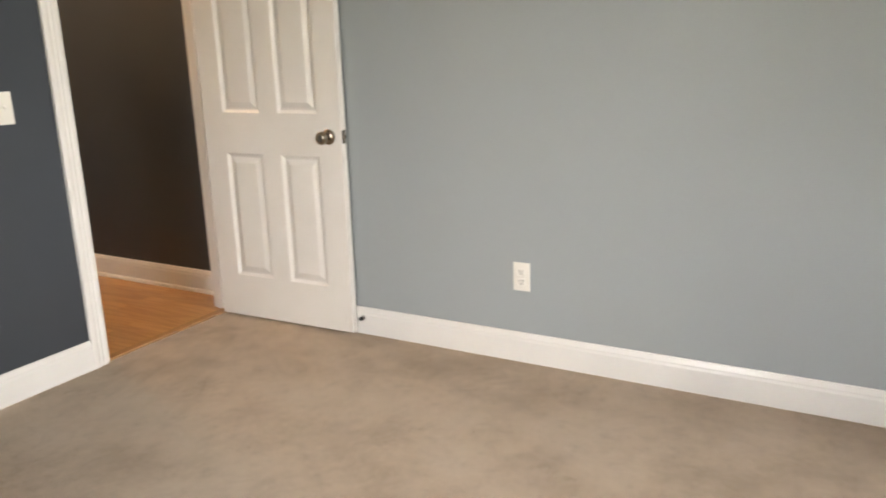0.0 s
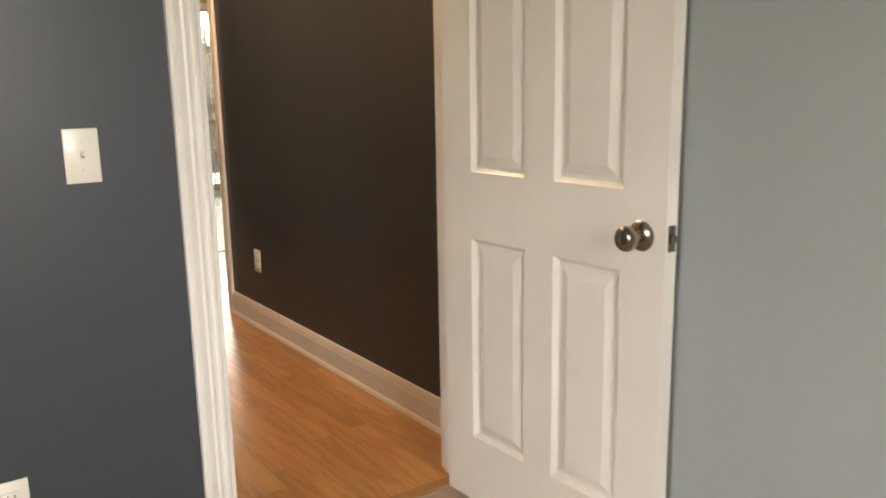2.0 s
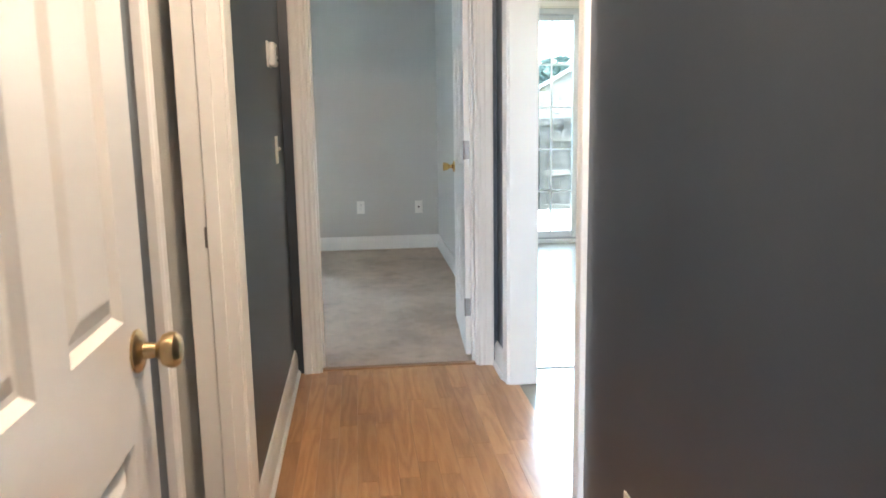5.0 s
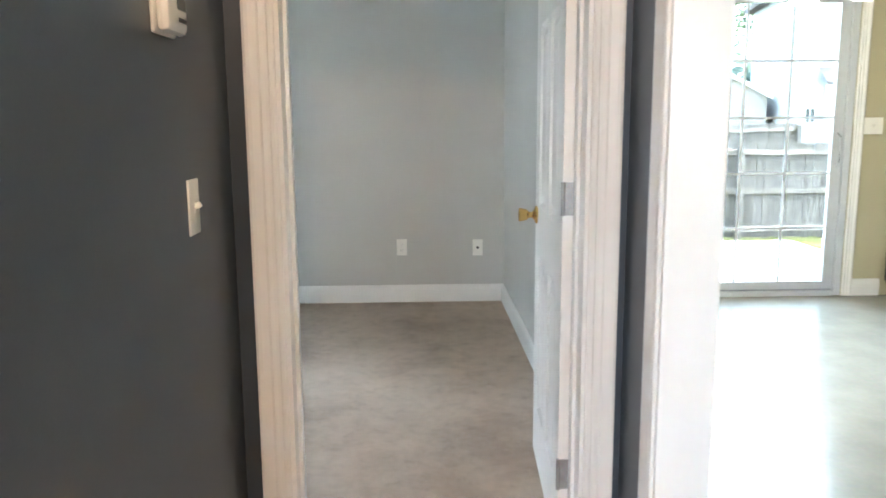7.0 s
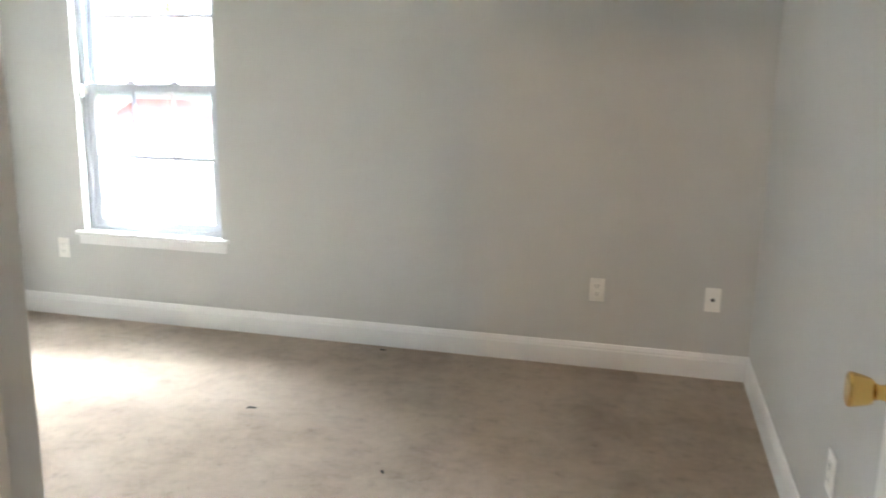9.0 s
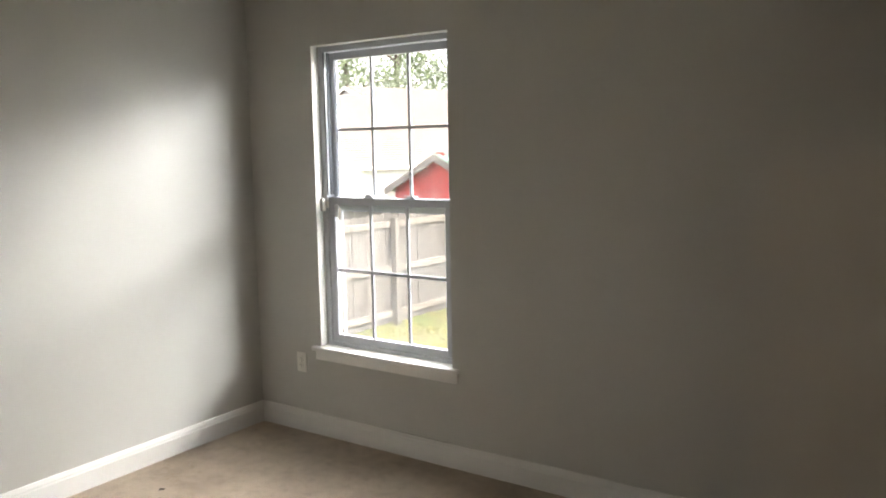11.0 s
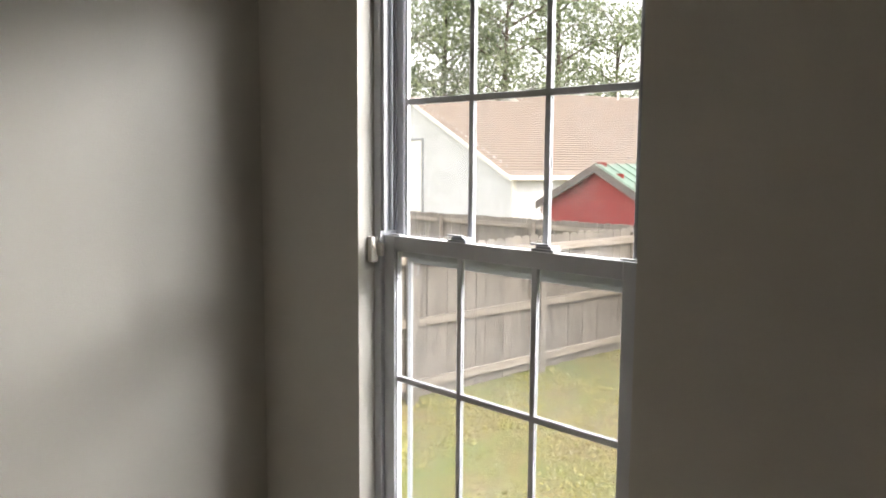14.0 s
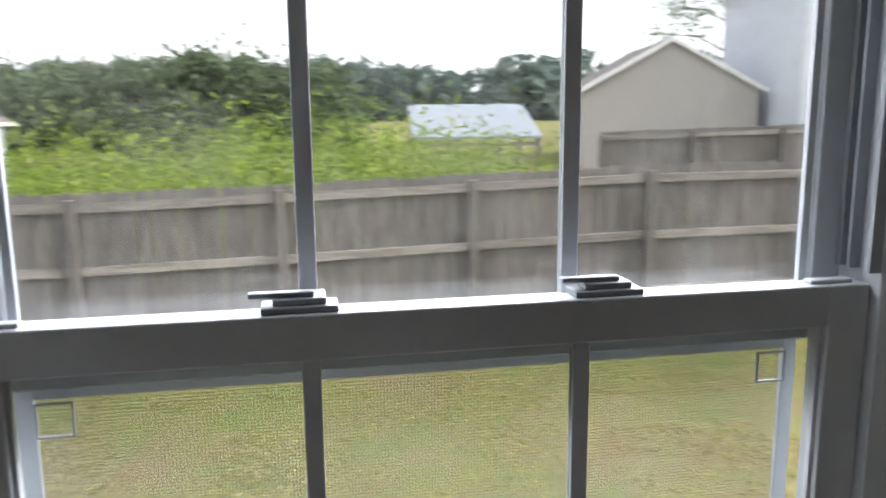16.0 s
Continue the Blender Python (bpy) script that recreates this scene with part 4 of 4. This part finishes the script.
for x, y, a, n in ((-1.906, 6.575, 20, 0.045), (-3.577, 6.569, 70, 0.03), (-1.62, 7.43, 5, 0.03), (-1.2, 6.2, 130, 0.02)):
    bit = thing("carpet_scrap", "tiny dark scrap lying on the tan carpet", "scrap", pose(x, y, 0.0, 0, 0, a), "scraps on the carpet")
    part("shred", tube(bmesh.new(), [(-n / 2, 0, 0.003), (-n / 5, 0.004, 0.006), (n / 4, -0.003, 0.005), (n / 2, 0.006, 0.003)], [0.002, 0.004, 0.0035, 0.0015], 6), PLATE_DARK, bit)


# ---- outdoors ----
def lerp(a, b, t):
    return a + (b - a) * max(0.0, min(1.0, t))


def ground_z(x, y):
    """The yard falls from the house to the fence, and lies higher on the right."""
    fence = lerp(-1.0, -0.84, (x + 5.0) / 6.0)
    yard = lerp(-0.6, fence, (y - 7.8) / (5.0 if x > -4 else 2.5))
    beyond = lerp(-1.7, -0.7, (x + 18.0) / 28.0)
    return lerp(yard, beyond, (y - 16.5) / 9.0)


def make_ground():
    xs = [-900, -300, -120, -60] + [-40 + 2.0 * i for i in range(41)] + [60, 120, 300, 900]
    ys = [-900, -300, -60, -12, 7.5] + [8.0 + 0.75 * i for i in range(28)] + [31, 36, 45, 60, 90, 150, 300, 900]
    bm = bmesh.new()
    grid = [[bm.verts.new((x, y, (ground_z(x, y) if y > 7 else -0.6) + 0.02 * noise.noise((x * 0.7, y * 0.7, 0)))) for x in xs] for y in ys]
    for r0, r1 in zip(grid, grid[1:]):
        for i in range(len(xs) - 1):
            bm.faces.new((r0[i], r0[i + 1], r1[i + 1], r1[i]))
    return structure("ground", bm, LAWN, "patchy yellow-green lawn with bare brown spots", "ground", True)


make_ground()
structure("patio", boxes((0.35, FAR + 0.145, -0.9, 3.6, 10.4, -0.06), bevel=0.01), material("concrete", (0.42, 0.40, 0.36), 0.9, vary=0.1, scale=4, bump=0.1, bump_scale=40), "pale concrete patio slab", "patio")


def leaf_mesh(name, pts, size, mat, flat=0.0):
    """Many small bent leaves at the given places."""
    rng = np.random.default_rng(len(pts))
    k = len(pts)
    a = rng.normal(size=(k, 3))
    a[:, 2] *= 1 - flat
    a /= np.linalg.norm(a, axis=1)[:, None]
    b = np.cross(a, rng.normal(size=(k, 3)))
    b /= np.linalg.norm(b, axis=1)[:, None]
    s = size * rng.uniform(0.6, 1.4, (k, 1))
    c = np.cross(a, b)
    v = np.stack([pts - a * s, pts + b * s * 0.45 + c * s * 0.15, pts + a * s, pts - b * s * 0.45 + c * s * 0.15], 1).reshape(-1, 3)
    me = bpy.data.meshes.new(name)
    me.from_pydata(v.tolist(), [], np.arange(4 * k).reshape(-1, 4).tolist())
    me.materials.append(mat)
    return me


def tree(label, x, y, height, spread, mat, count, leaf=0.3, clear=0.3, seed=1, group="", slim=False):
    """Tapered trunk and limbs; leaf clumps sit round the limb ends."""
    rng = np.random.default_rng(seed)
    z0 = ground_z(x, y) - 0.1
    t = thing("tree", label, "tree", pose(x, y, z0), group)
    bm = bmesh.new()
    lean = rng.normal(0, 0.03, 2) * height
    spine = [(lean[0] * s * s, lean[1] * s * s, height * 0.93 * s) for s in (0, 0.25, 0.5, 0.75, 1)]
    r0 = 0.022 * height
    tube(bm, spine, [r0, r0 * 0.75, r0 * 0.5, r0 * 0.28, r0 * 0.08])
    ends = []
    limbs = 26 if slim else 18
    for k in range(limbs):
        h = clear + (0.97 - clear) * (k + rng.uniform(0, 1)) / limbs
        a = k * 2.4 + rng.uniform(-0.5, 0.5)
        shape = (1.05 - h) if slim else math.sqrt(max(0.05, 1 - ((h - clear - 0.25) / (0.85 - clear * 0.5)) ** 2))
        reach = spread * shape * rng.uniform(0.55, 1.1)
        base = Vector((lean[0] * h * h, lean[1] * h * h, height * 0.93 * h))
        rise = (-0.05 if slim else 0.35) * reach
        tip = base + Vector((math.cos(a) * reach, math.sin(a) * reach, rise))
        mid = base.lerp(tip, 0.5) + Vector((0, 0, 0.12 * reach))
        tube(bm, [base, mid, tip], [r0 * 0.25, r0 * 0.14, r0 * 0.04], 5)
        ends += [tip, mid, mid.lerp(tip, 0.5)]
    part("trunk", bm, BARK, t, soft=True)
    ends = np.array([tuple(e) for e in ends])
    pick = rng.integers(0, len(ends), count)
    size = spread * (0.12 if slim else 0.2) * rng.uniform(0.6, 1.4, len(ends))[pick]
    off = rng.normal(size=(count, 3)) * size[:, None] * np.array([1, 1, 0.7])
    ob = new("crown", leaf_mesh("crown", ends[pick] + off, leaf, mat))
    ob.parent = t
    return t


def polar(bearing, far):
    """A place as seen from the bedroom window: degrees to the left of straight out, and metres."""
    a = radians(bearing)
    return -2.5 - math.sin(a) * far, 6.7 + math.cos(a) * far


for i, (bearing, far, h, sp, mat, cnt) in enumerate([(50, 50, 17, 5.5, LEAF_PALE, 4200), (45.5, 54, 19, 5, LEAF_PALE, 3800), (41, 50, 17, 5.0, LEAF_PALE, 4200), (37, 56, 18, 4.5, LEAF_PALE, 3200),
                                                 (33, 58, 15, 4.5, LEAF_PALE, 2400), (-30, 50, 15, 4.5, LEAF_PALE, 2600), (54, 55, 18, 5, LEAF_PALE, 3200), (59, 52, 18, 5, LEAF_PALE, 3000)]):
    tree("tall leafy tree with gaps in its crown behind the house", *polar(bearing, far), h, sp, mat, int(cnt * 1.9), 0.16, 0.3, 10 + i, "tall trees behind the houses")
tree("tall slim tree with short drooping limbs", *polar(24.2, 52), 16, 2.6, LEAF_DARK, 4500, 0.26, 0.25, 31, "", True)
for i, (bearing, far, h, sp) in enumerate([(21, 46, 4.6, 3.0), (18, 44, 4.7, 3.2), (14.5, 48, 5.2, 3.0), (11.5, 42, 4.4, 2.9), (8.5, 40, 4.7, 3.0), (5.5, 38, 5.0, 2.9), (2.5, 40, 4.3, 3.0), (-0.5, 38, 4.2, 2.4), (26, 50, 4.8, 2.8), (29.5, 56, 5.0, 2.8)]):
    tree("bushy dark green tree beyond the weeds", *polar(bearing, far), h, sp, LEAF_DARK, 4200, 0.21, 0.1, 50 + i, "bushy trees beyond the fence")


def woods():
    rng = np.random.default_rng(5)
    pts = []
    for k in range(150):
        x, y = polar(rng.uniform(-36, 34), rng.uniform(120, 190))
        h, r = rng.uniform(7.5, 12.5), rng.uniform(4, 6.5)
        n = 120
        p = rng.normal(size=(n, 3))
        p /= np.linalg.norm(p, axis=1)[:, None]
        pts.append(p * np.array([r, r, h * 0.5]) * rng.uniform(0.7, 1.05, (n, 1)) + np.array([x, y, -2 + h * 0.5]))
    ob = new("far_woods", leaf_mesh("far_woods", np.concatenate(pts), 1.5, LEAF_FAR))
    tagged(ob, "belt of distant woods on the horizon with haze in its leaf colour", "woods", kind="stuff")


woods()


def weeds():
    rng = np.random.default_rng(8)
    pts = []
    for k in range(420):
        x, y = rng.uniform(-11.5, 0.4), rng.uniform(16.7, 22.5)
        if x < -2.35 - (y - 6.6) * 0.5:
            continue
        h = rng.uniform(1.2, 2.2) * (1.0 if x < -1 else 0.85) * (0.8 + 0.25 * (y - 16.6) / 6)
        n = 230
        p = rng.normal(size=(n, 3)) * np.array([0.32, 0.32, 0.28 * h])
        pts.append(p + np.array([x, y, ground_z(x, y) + h * 0.6]))
    ob = new("weeds", leaf_mesh("weeds", np.concatenate(pts), 0.052, LEAF_BRIGHT))
    tagged(ob, "tall bright green weeds and vines beyond the fence", "weeds", kind="stuff")


weeds()


def grass():
    rng = np.random.default_rng(3)
    k = 80000
    x, y = rng.uniform(-8, 6, k), 7.8 + 7.6 * rng.uniform(0, 1, k)
    keep = np.array([noise.noise((a * 1.1, b * 1.1, 3.0)) + 0.5 * noise.noise((a * 4, b * 4, 1.0)) > -0.12 for a, b in zip(x, y)])
    pts = np.stack([x, y, [ground_z(a, b) + 0.02 for a, b in zip(x, y)]], 1)[keep]
    ob = new("grass", leaf_mesh("grass", pts, 0.019, GRASS))
    tagged(ob, "short dry yellow-green grass tufts on the lawn", "grass", kind="stuff")


grass()


# ---- fences ----
def fence(label, points, height, step=2.2, inside=1, fine=True, bay=0.0):
    """Board fence: posts and three rails on the yard side, upright pickets behind them."""
    for (xa, ya), (xb, yb) in zip(points, points[1:]):
        run = Vector((xb - xa, yb - ya, 0))
        f = thing("fence", label, "fence", pose(xa, ya, 0, 0, 0, math.degrees(math.atan2(run.y, run.x))), "yard fences")
        d = run.normalized()
        at = lambda s: ground_z(xa + d.x * s, ya + d.y * s)  # noqa: E731
        n = max(1, round(run.length / step))
        for i in range(n + 1):
            s = run.length * i / n
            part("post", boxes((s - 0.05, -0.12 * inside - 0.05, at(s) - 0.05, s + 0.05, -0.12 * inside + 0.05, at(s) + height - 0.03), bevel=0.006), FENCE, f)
        for i in range(n):
            s0, s1 = run.length * i / n, run.length * (i + 1) / n
            for h in (0.18, height * 0.52, height - 0.12):
                bm = box(bmesh.new(), s0 + 0.0, -0.06 * inside - 0.019, -0.045, s1 - 0.002, -0.06 * inside + 0.019, 0.045)
                for v in bm.verts:
                    v.co.z += (at(s0) if v.co.x < (s0 + s1) / 2 else at(s1)) + h + random.uniform(-0.006, 0.006)
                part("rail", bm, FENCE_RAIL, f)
        w = 0.142
        bm = bmesh.new()
        prof = [(0, 0), (w - 0.004, 0), (w - 0.004, height - 0.03), (w - 0.03, height), (0.026, height), (0, height - 0.03)]
        for y in (0.0, 0.017):
            bm.faces.new([bm.verts.new((x, y, z)) for x, z in prof])
        vs = list(bm.verts)
        for i in range(6):
            bm.faces.new((vs[i], vs[(i + 1) % 6], vs[6 + (i + 1) % 6], vs[6 + i]))
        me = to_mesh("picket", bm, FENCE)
        for i in range(int(run.length / w)):
            ob = new("picket", me)
            ob.parent = f
            s = i * w
            ob.matrix_basis = pose(s, -0.035 * inside + random.uniform(-0.004, 0.004), at(s) + 0.03 + random.uniform(-0.012, 0.012), 0, random.uniform(-0.4, 0.4), 0)


fence("weathered grey board fence with posts and rails round the yard", [(-7.44, 15.45), (9.2, 15.45)], 1.62, 2.07, 1)
fence("weathered grey board fence along the side of the yard", [(-8.03, 7.7), (-7.46, 15.4)], 1.62, 2.07, 1)
fence("pale weathered board fence of the neighbouring yard", [(-19.5, 18.5), (-9.0, 18.5)], 1.45, 2.4, 1)
fence("weathered board fence beyond the yard", [(3.4, 23.2), (9.5, 22.6)], 1.8, 2.4, 1)


# ---- neighbouring buildings ----
def gable_house(name, label, m, w, n, eave, ridge, base, wall_mat, roof_mat, hip=0.0, over=0.35, lap=0.16):
    """A house with its ridge along local y: x 0..-w, y 0..n; siding boards on the walls, a real roof with fascia."""
    h = thing(name, label, "house" if name == "house" else "shed", m)
    bm = bmesh.new()
    box(bm, -w, 0, base, 0, n, eave)
    gables = [0.0] if hip else [0.0, n]
    for y in gables:
        t = 0.06 if y == 0 else -0.06
        a = [bm.verts.new(p) for p in ((-w, y, eave), (0, y, eave), (-w / 2, y, ridge - 0.06))]
        b = [bm.verts.new(p) for p in ((-w, y + t, eave), (0, y + t, eave), (-w / 2, y + t, ridge - 0.06))]
        bm.faces.new(a)
        bm.faces.new(b)
    part("wall", bm, wall_mat, h)
    bm = bmesh.new()
    z = base
    while z < eave - 0.02:
        for x0, y0, x1, y1 in ((0.0, 0.0, 0.018, n), (-w, -0.018, 0.0, 0.0)):
            box(bm, x0, y0, z, x1, y1, min(z + lap * 0.93, eave))
        z += lap
    rise = ridge - eave
    while z < ridge - 0.12:
        half = (w / 2) * (ridge - z - lap * 0.5) / rise
        box(bm, -w / 2 - half, -0.018, z, -w / 2 + half, 0.0, z + lap * 0.93)
        z += lap
    s = part("siding", bm, wall_mat, h)
    s["kind"] = "stuff"
    bm = bmesh.new()
    drop = over * rise / (w / 2)
    y0, y1, yr = -over, n + over, n + over - hip
    for side in (1, -1):
        xe = over if side > 0 else -w - over
        top = [(xe, y0, eave - drop), (xe, y1, eave - drop), (-w / 2, yr, ridge), (-w / 2, y0, ridge)]
        lo = [(x, y, zz - 0.09) for x, y, zz in top]
        p, q = [bm.verts.new(c) for c in top], [bm.verts.new(c) for c in lo]
        bm.faces.new(p)
        bm.faces.new(q)
        for i in range(4):
            bm.faces.new((p[i], p[(i + 1) % 4], q[(i + 1) % 4], q[i]))
    if hip:
        p = [bm.verts.new(c) for c in ((over, y1, eave - drop), (-w - over, y1, eave - drop), (-w / 2, yr, ridge))]
        bm.faces.new(p)
    roof = part("roof", bm, roof_mat, h)
    bm = boxes((over - 0.01, y0, eave - drop - 0.16, over + 0.015, y1, eave - drop + 0.0))
    part("fascia", bm, TRIM, h, "white painted fascia board")
    for side in (1, -1):
        bm = bmesh.new()
        xe = over if side > 0 else -w - over
        pts = [(xe, eave - drop), (-w / 2, ridge), (-w / 2, ridge - 0.17), (xe, eave - drop - 0.17)]
        a = [bm.verts.new((x, y0 - 0.02, zz)) for x, zz in pts]
        b = [bm.verts.new((x, y0 + 0.01, zz)) for x, zz in pts]
        bm.faces.new(a)
        bm.faces.new(b)
        for i in range(4):
            bm.faces.new((a[i], a[(i + 1) % 4], b[(i + 1) % 4], b[i]))
        part("rake_board", bm, TRIM if wall_mat is not RED else SHINGLE_GREY, h)
    return h, roof


def shingle_courses(roof, w, n, eave, ridge, over, hip):
    """Low steps of the shingle courses on the near roof slope."""
    bm = bmesh.new()
    rise, half = ridge - eave, w / 2
    slope = math.hypot(rise, half)
    k = int(slope / 0.28)
    for i in range(1, k):
        f = i / k
        x, z = -half * f, eave + rise * f
        end = n + over - hip * f
        v = [bm.verts.new(c) for c in ((x + 0.05, -over, z - 0.03), (x + 0.05, end, z - 0.03), (x + 0.035, end, z + 0.012), (x + 0.035, -over, z + 0.012), (x - 0.05, end, z + 0.045), (x - 0.05, -over, z + 0.045))]
        bm.faces.new((v[0], v[1], v[2], v[3]))
        bm.faces.new((v[3], v[2], v[4], v[5]))
    c = part("shingle_courses", bm, SHINGLE, roof)
    c["kind"] = "stuff"


hm = pose(-19.72, 27.3, 0, 0, 0, -20)
hs, roof = gable_house("house", "white-sided single-storey house with a brown shingle roof", hm, 18.6, 6.1, 1.14, 4.36, -2.3, SIDING_W, SHINGLE, 0.0)
shingle_courses(roof, 18.6, 6.1, 1.14, 4.36, 0.35, 0.0)
# the longer, higher wing of the same house, under its own gable
wing, wing_roof = gable_house("house", "higher wing of the house", hm, 23.0, 9.0, 1.14, 5.0, -2.3, SIDING_W, SHINGLE, 0.0)
shingle_courses(wing_roof, 23.0, 9.0, 1.14, 5.0, 0.35, 0.0)
for ob in list(wing.children):
    ob.parent = hs
    ob.matrix_basis = pose(0, 6.1, 0)
bpy.data.objects.remove(wing)
sd = part("side_door", boxes((-10.6, -0.07, -0.9, -8.1, -0.02, 2.4), bevel=0.02), TRIM, hs, "white framed side door")
part("door_frame", boxes((-8.1, -0.09, -0.9, -7.98, -0.02, 2.5), (-10.6, -0.09, 2.4, -8.1, -0.02, 2.5)), VINYL_DIM, sd)
part("corner_board", boxes((-0.10, -0.03, -2.3, 0.03, 0.09, 1.1)), TRIM, hs)
part("roof_vent", boxes((-9.1, 12.9, 4.0, -8.8, 13.2, 4.36), bevel=0.03), SHINGLE_GREY, wing_roof).matrix_basis = pose(0, -6.1, 0)
part("vent_pipe", lathe(bmesh.new(), [(0.06, 0), (0.06, 0.6)], Matrix.Translation((-10.9, 6.4, 4.6)), 10), TRIM, wing_roof, "", True)
dish = thing("satellite_dish", "dark satellite dish on a pole beside the house", "satellite dish", pose(-18.3, 27.6, -1.9))
part("pole", tube(bmesh.new(), [(0, 0, 0), (0, 0, 1.6)], [0.03, 0.03]), STEEL, dish)
part("dish", lathe(bmesh.new(), [(0.02, 0), (0.2, 0.03), (0.36, 0.11), (0.355, 0.12), (0.2, 0.045), (0.02, 0.015)], pose(0, 0, 1.75, 60, 20, 30), 20), SHINGLE_GREY, dish, "", True)

shed, sroof = gable_house("shed", "red wooden shed with a green metal roof", pose(-9.25, 19.25, 0, 0, 0, -13), 3.3, 1.9, 0.73, 1.47, -2.0, RED, GREENROOF, 0, 0.2, 0.22)
for k in range(9):
    for side in (1, -1):
        y = -0.17 + 2.24 * k / 8
        bm = tube(bmesh.new(), [(-1.65 + side * 1.85, y, 0.645), (-1.65, y, 1.482)], [0.012, 0.012], 4)
        part("roof_seam", bm, GREENROOF, sroof)

pole_barn = thing("open_shed", "open shed with a pale metal roof on wooden posts", "shed", pose(0.9, 26.2, 0, 0, 0, -6))
bm = bmesh.new()
tp = [(-1.15, 0, 0.74), (2.1, 0, 0.74), (2.1, 2.9, 1.54), (-1.15, 2.9, 1.54)]
p, q = [bm.verts.new(c) for c in tp], [bm.verts.new((x, y, z - 0.06)) for x, y, z in tp]
bm.faces.new(p)
bm.faces.new(q)
for i in range(4):
    bm.faces.new((p[i], p[(i + 1) % 4], q[(i + 1) % 4], q[i]))
part("roof", bm, METALROOF, pole_barn)
for x in (-1.05, 0.0, 1.0, 2.0):
    for y, z in ((0.08, 0.76), (2.8, 1.55)):
        part("post", boxes((x - 0.05, y - 0.05, -1.6, x + 0.05, y + 0.05, z)), FENCE, pole_barn)
for z in (0.1, 0.5):
    part("rail", boxes((-1.1, 0.05, z, 2.0, 0.09, z + 0.09)), FENCE_RAIL, pole_barn)

gable_house("house", "beige-sided house seen at its gable end", pose(13.2, 32.9, 0, 0, 0, -14), 6.2, 9.0, 2.15, 3.85, -0.8, SIDING_B, SHINGLE_GREY, 0, 0.2, 0.2)
wh = thing("house", "tall white two-storey house with a small bay", "house", pose(13.1, 30.4, -0.8, 0, 0, -12))
part("wall", boxes((0, 0, 0, 9, 8, 6.6)), SIDING_W, wh)
bay = part("bay", boxes((1.0, -0.9, 0, 4.2, 0, 3.2)), SIDING_W, wh)
bm = bmesh.new()
v = [bm.verts.new(c) for c in ((0.75, -1.15, 3.2), (4.45, -1.15, 3.2), (4.45, 0, 3.75), (0.75, 0, 3.75), (0.75, -1.15, 3.1), (4.45, -1.15, 3.1))]
for f in ((0, 1, 2, 3), (0, 1, 5, 4)):
    bm.faces.new([v[i] for i in f])
part("bay_roof", bm, SHINGLE_GREY, bay)
for x0, x1, z0, z1, y in ((0.35, 0.75, 1.75, 2.35, 0.0), (1.35, 2.6, 1.35, 2.9, -0.9), (1.6, 2.1, 4.7, 5.5, 0.0)):
    wn1 = part("window", boxes((x0, y - 0.05, z0, x1, y - 0.005, z1)), TRIM, wh)
    part("pane", boxes((x0 + 0.06, y - 0.07, z0 + 0.06, (x0 + x1) / 2 - 0.03, y - 0.051, z1 - 0.06), ((x0 + x1) / 2 + 0.03, y - 0.07, z0 + 0.06, x1 - 0.06, y - 0.051, z1 - 0.06)), DARKGLASS, wn1)
part("roof", boxes((-0.4, -0.4, 6.6, 9.4, 8.4, 6.8)), SHINGLE_GREY, wh)


# ---- laminate planks of the hall, last ----
def planks():
    floor = bpy.data.objects["floor_hall_base"]
    w, n = 0.072, 0.62
    bm = box(bmesh.new(), 0.0002, 0.0002, -0.0115, w - 0.0002, n - 0.0002, 0.0)
    top = [e for e in bm.edges if all(v.co.z > -0.001 for v in e.verts)]
    bmesh.ops.bevel(bm, geom=top, offset=0.0004, segments=1, affect="EDGES")
    full = to_mesh("plank", bm, LAMINATE)
    x, row = HL - 0.06, 0
    while x < 0.13 - 0.02:
        y = 0.05 - (row * 0.37 + 0.13 * (row % 3)) % n
        while y < END + 0.02:
            y0, y1 = max(y, 0.05), min(y + n, END + 0.012)
            x1 = min(x + w, 0.13)
            if y1 - y0 > 0.02:
                if y1 - y0 > n - 0.001 and x1 - x > w - 0.001:
                    me = full
                else:
                    me = to_mesh("plank", box(bmesh.new(), 0.0002, 0.0002, -0.0115, x1 - x - 0.0002, y1 - y0 - 0.0002, 0.0), LAMINATE)
                ob = new("plank", me)
                ob.parent = floor
                ob.matrix_basis = pose(x, y0, 0)
            y += n
        x += w
        row += 1


planks()
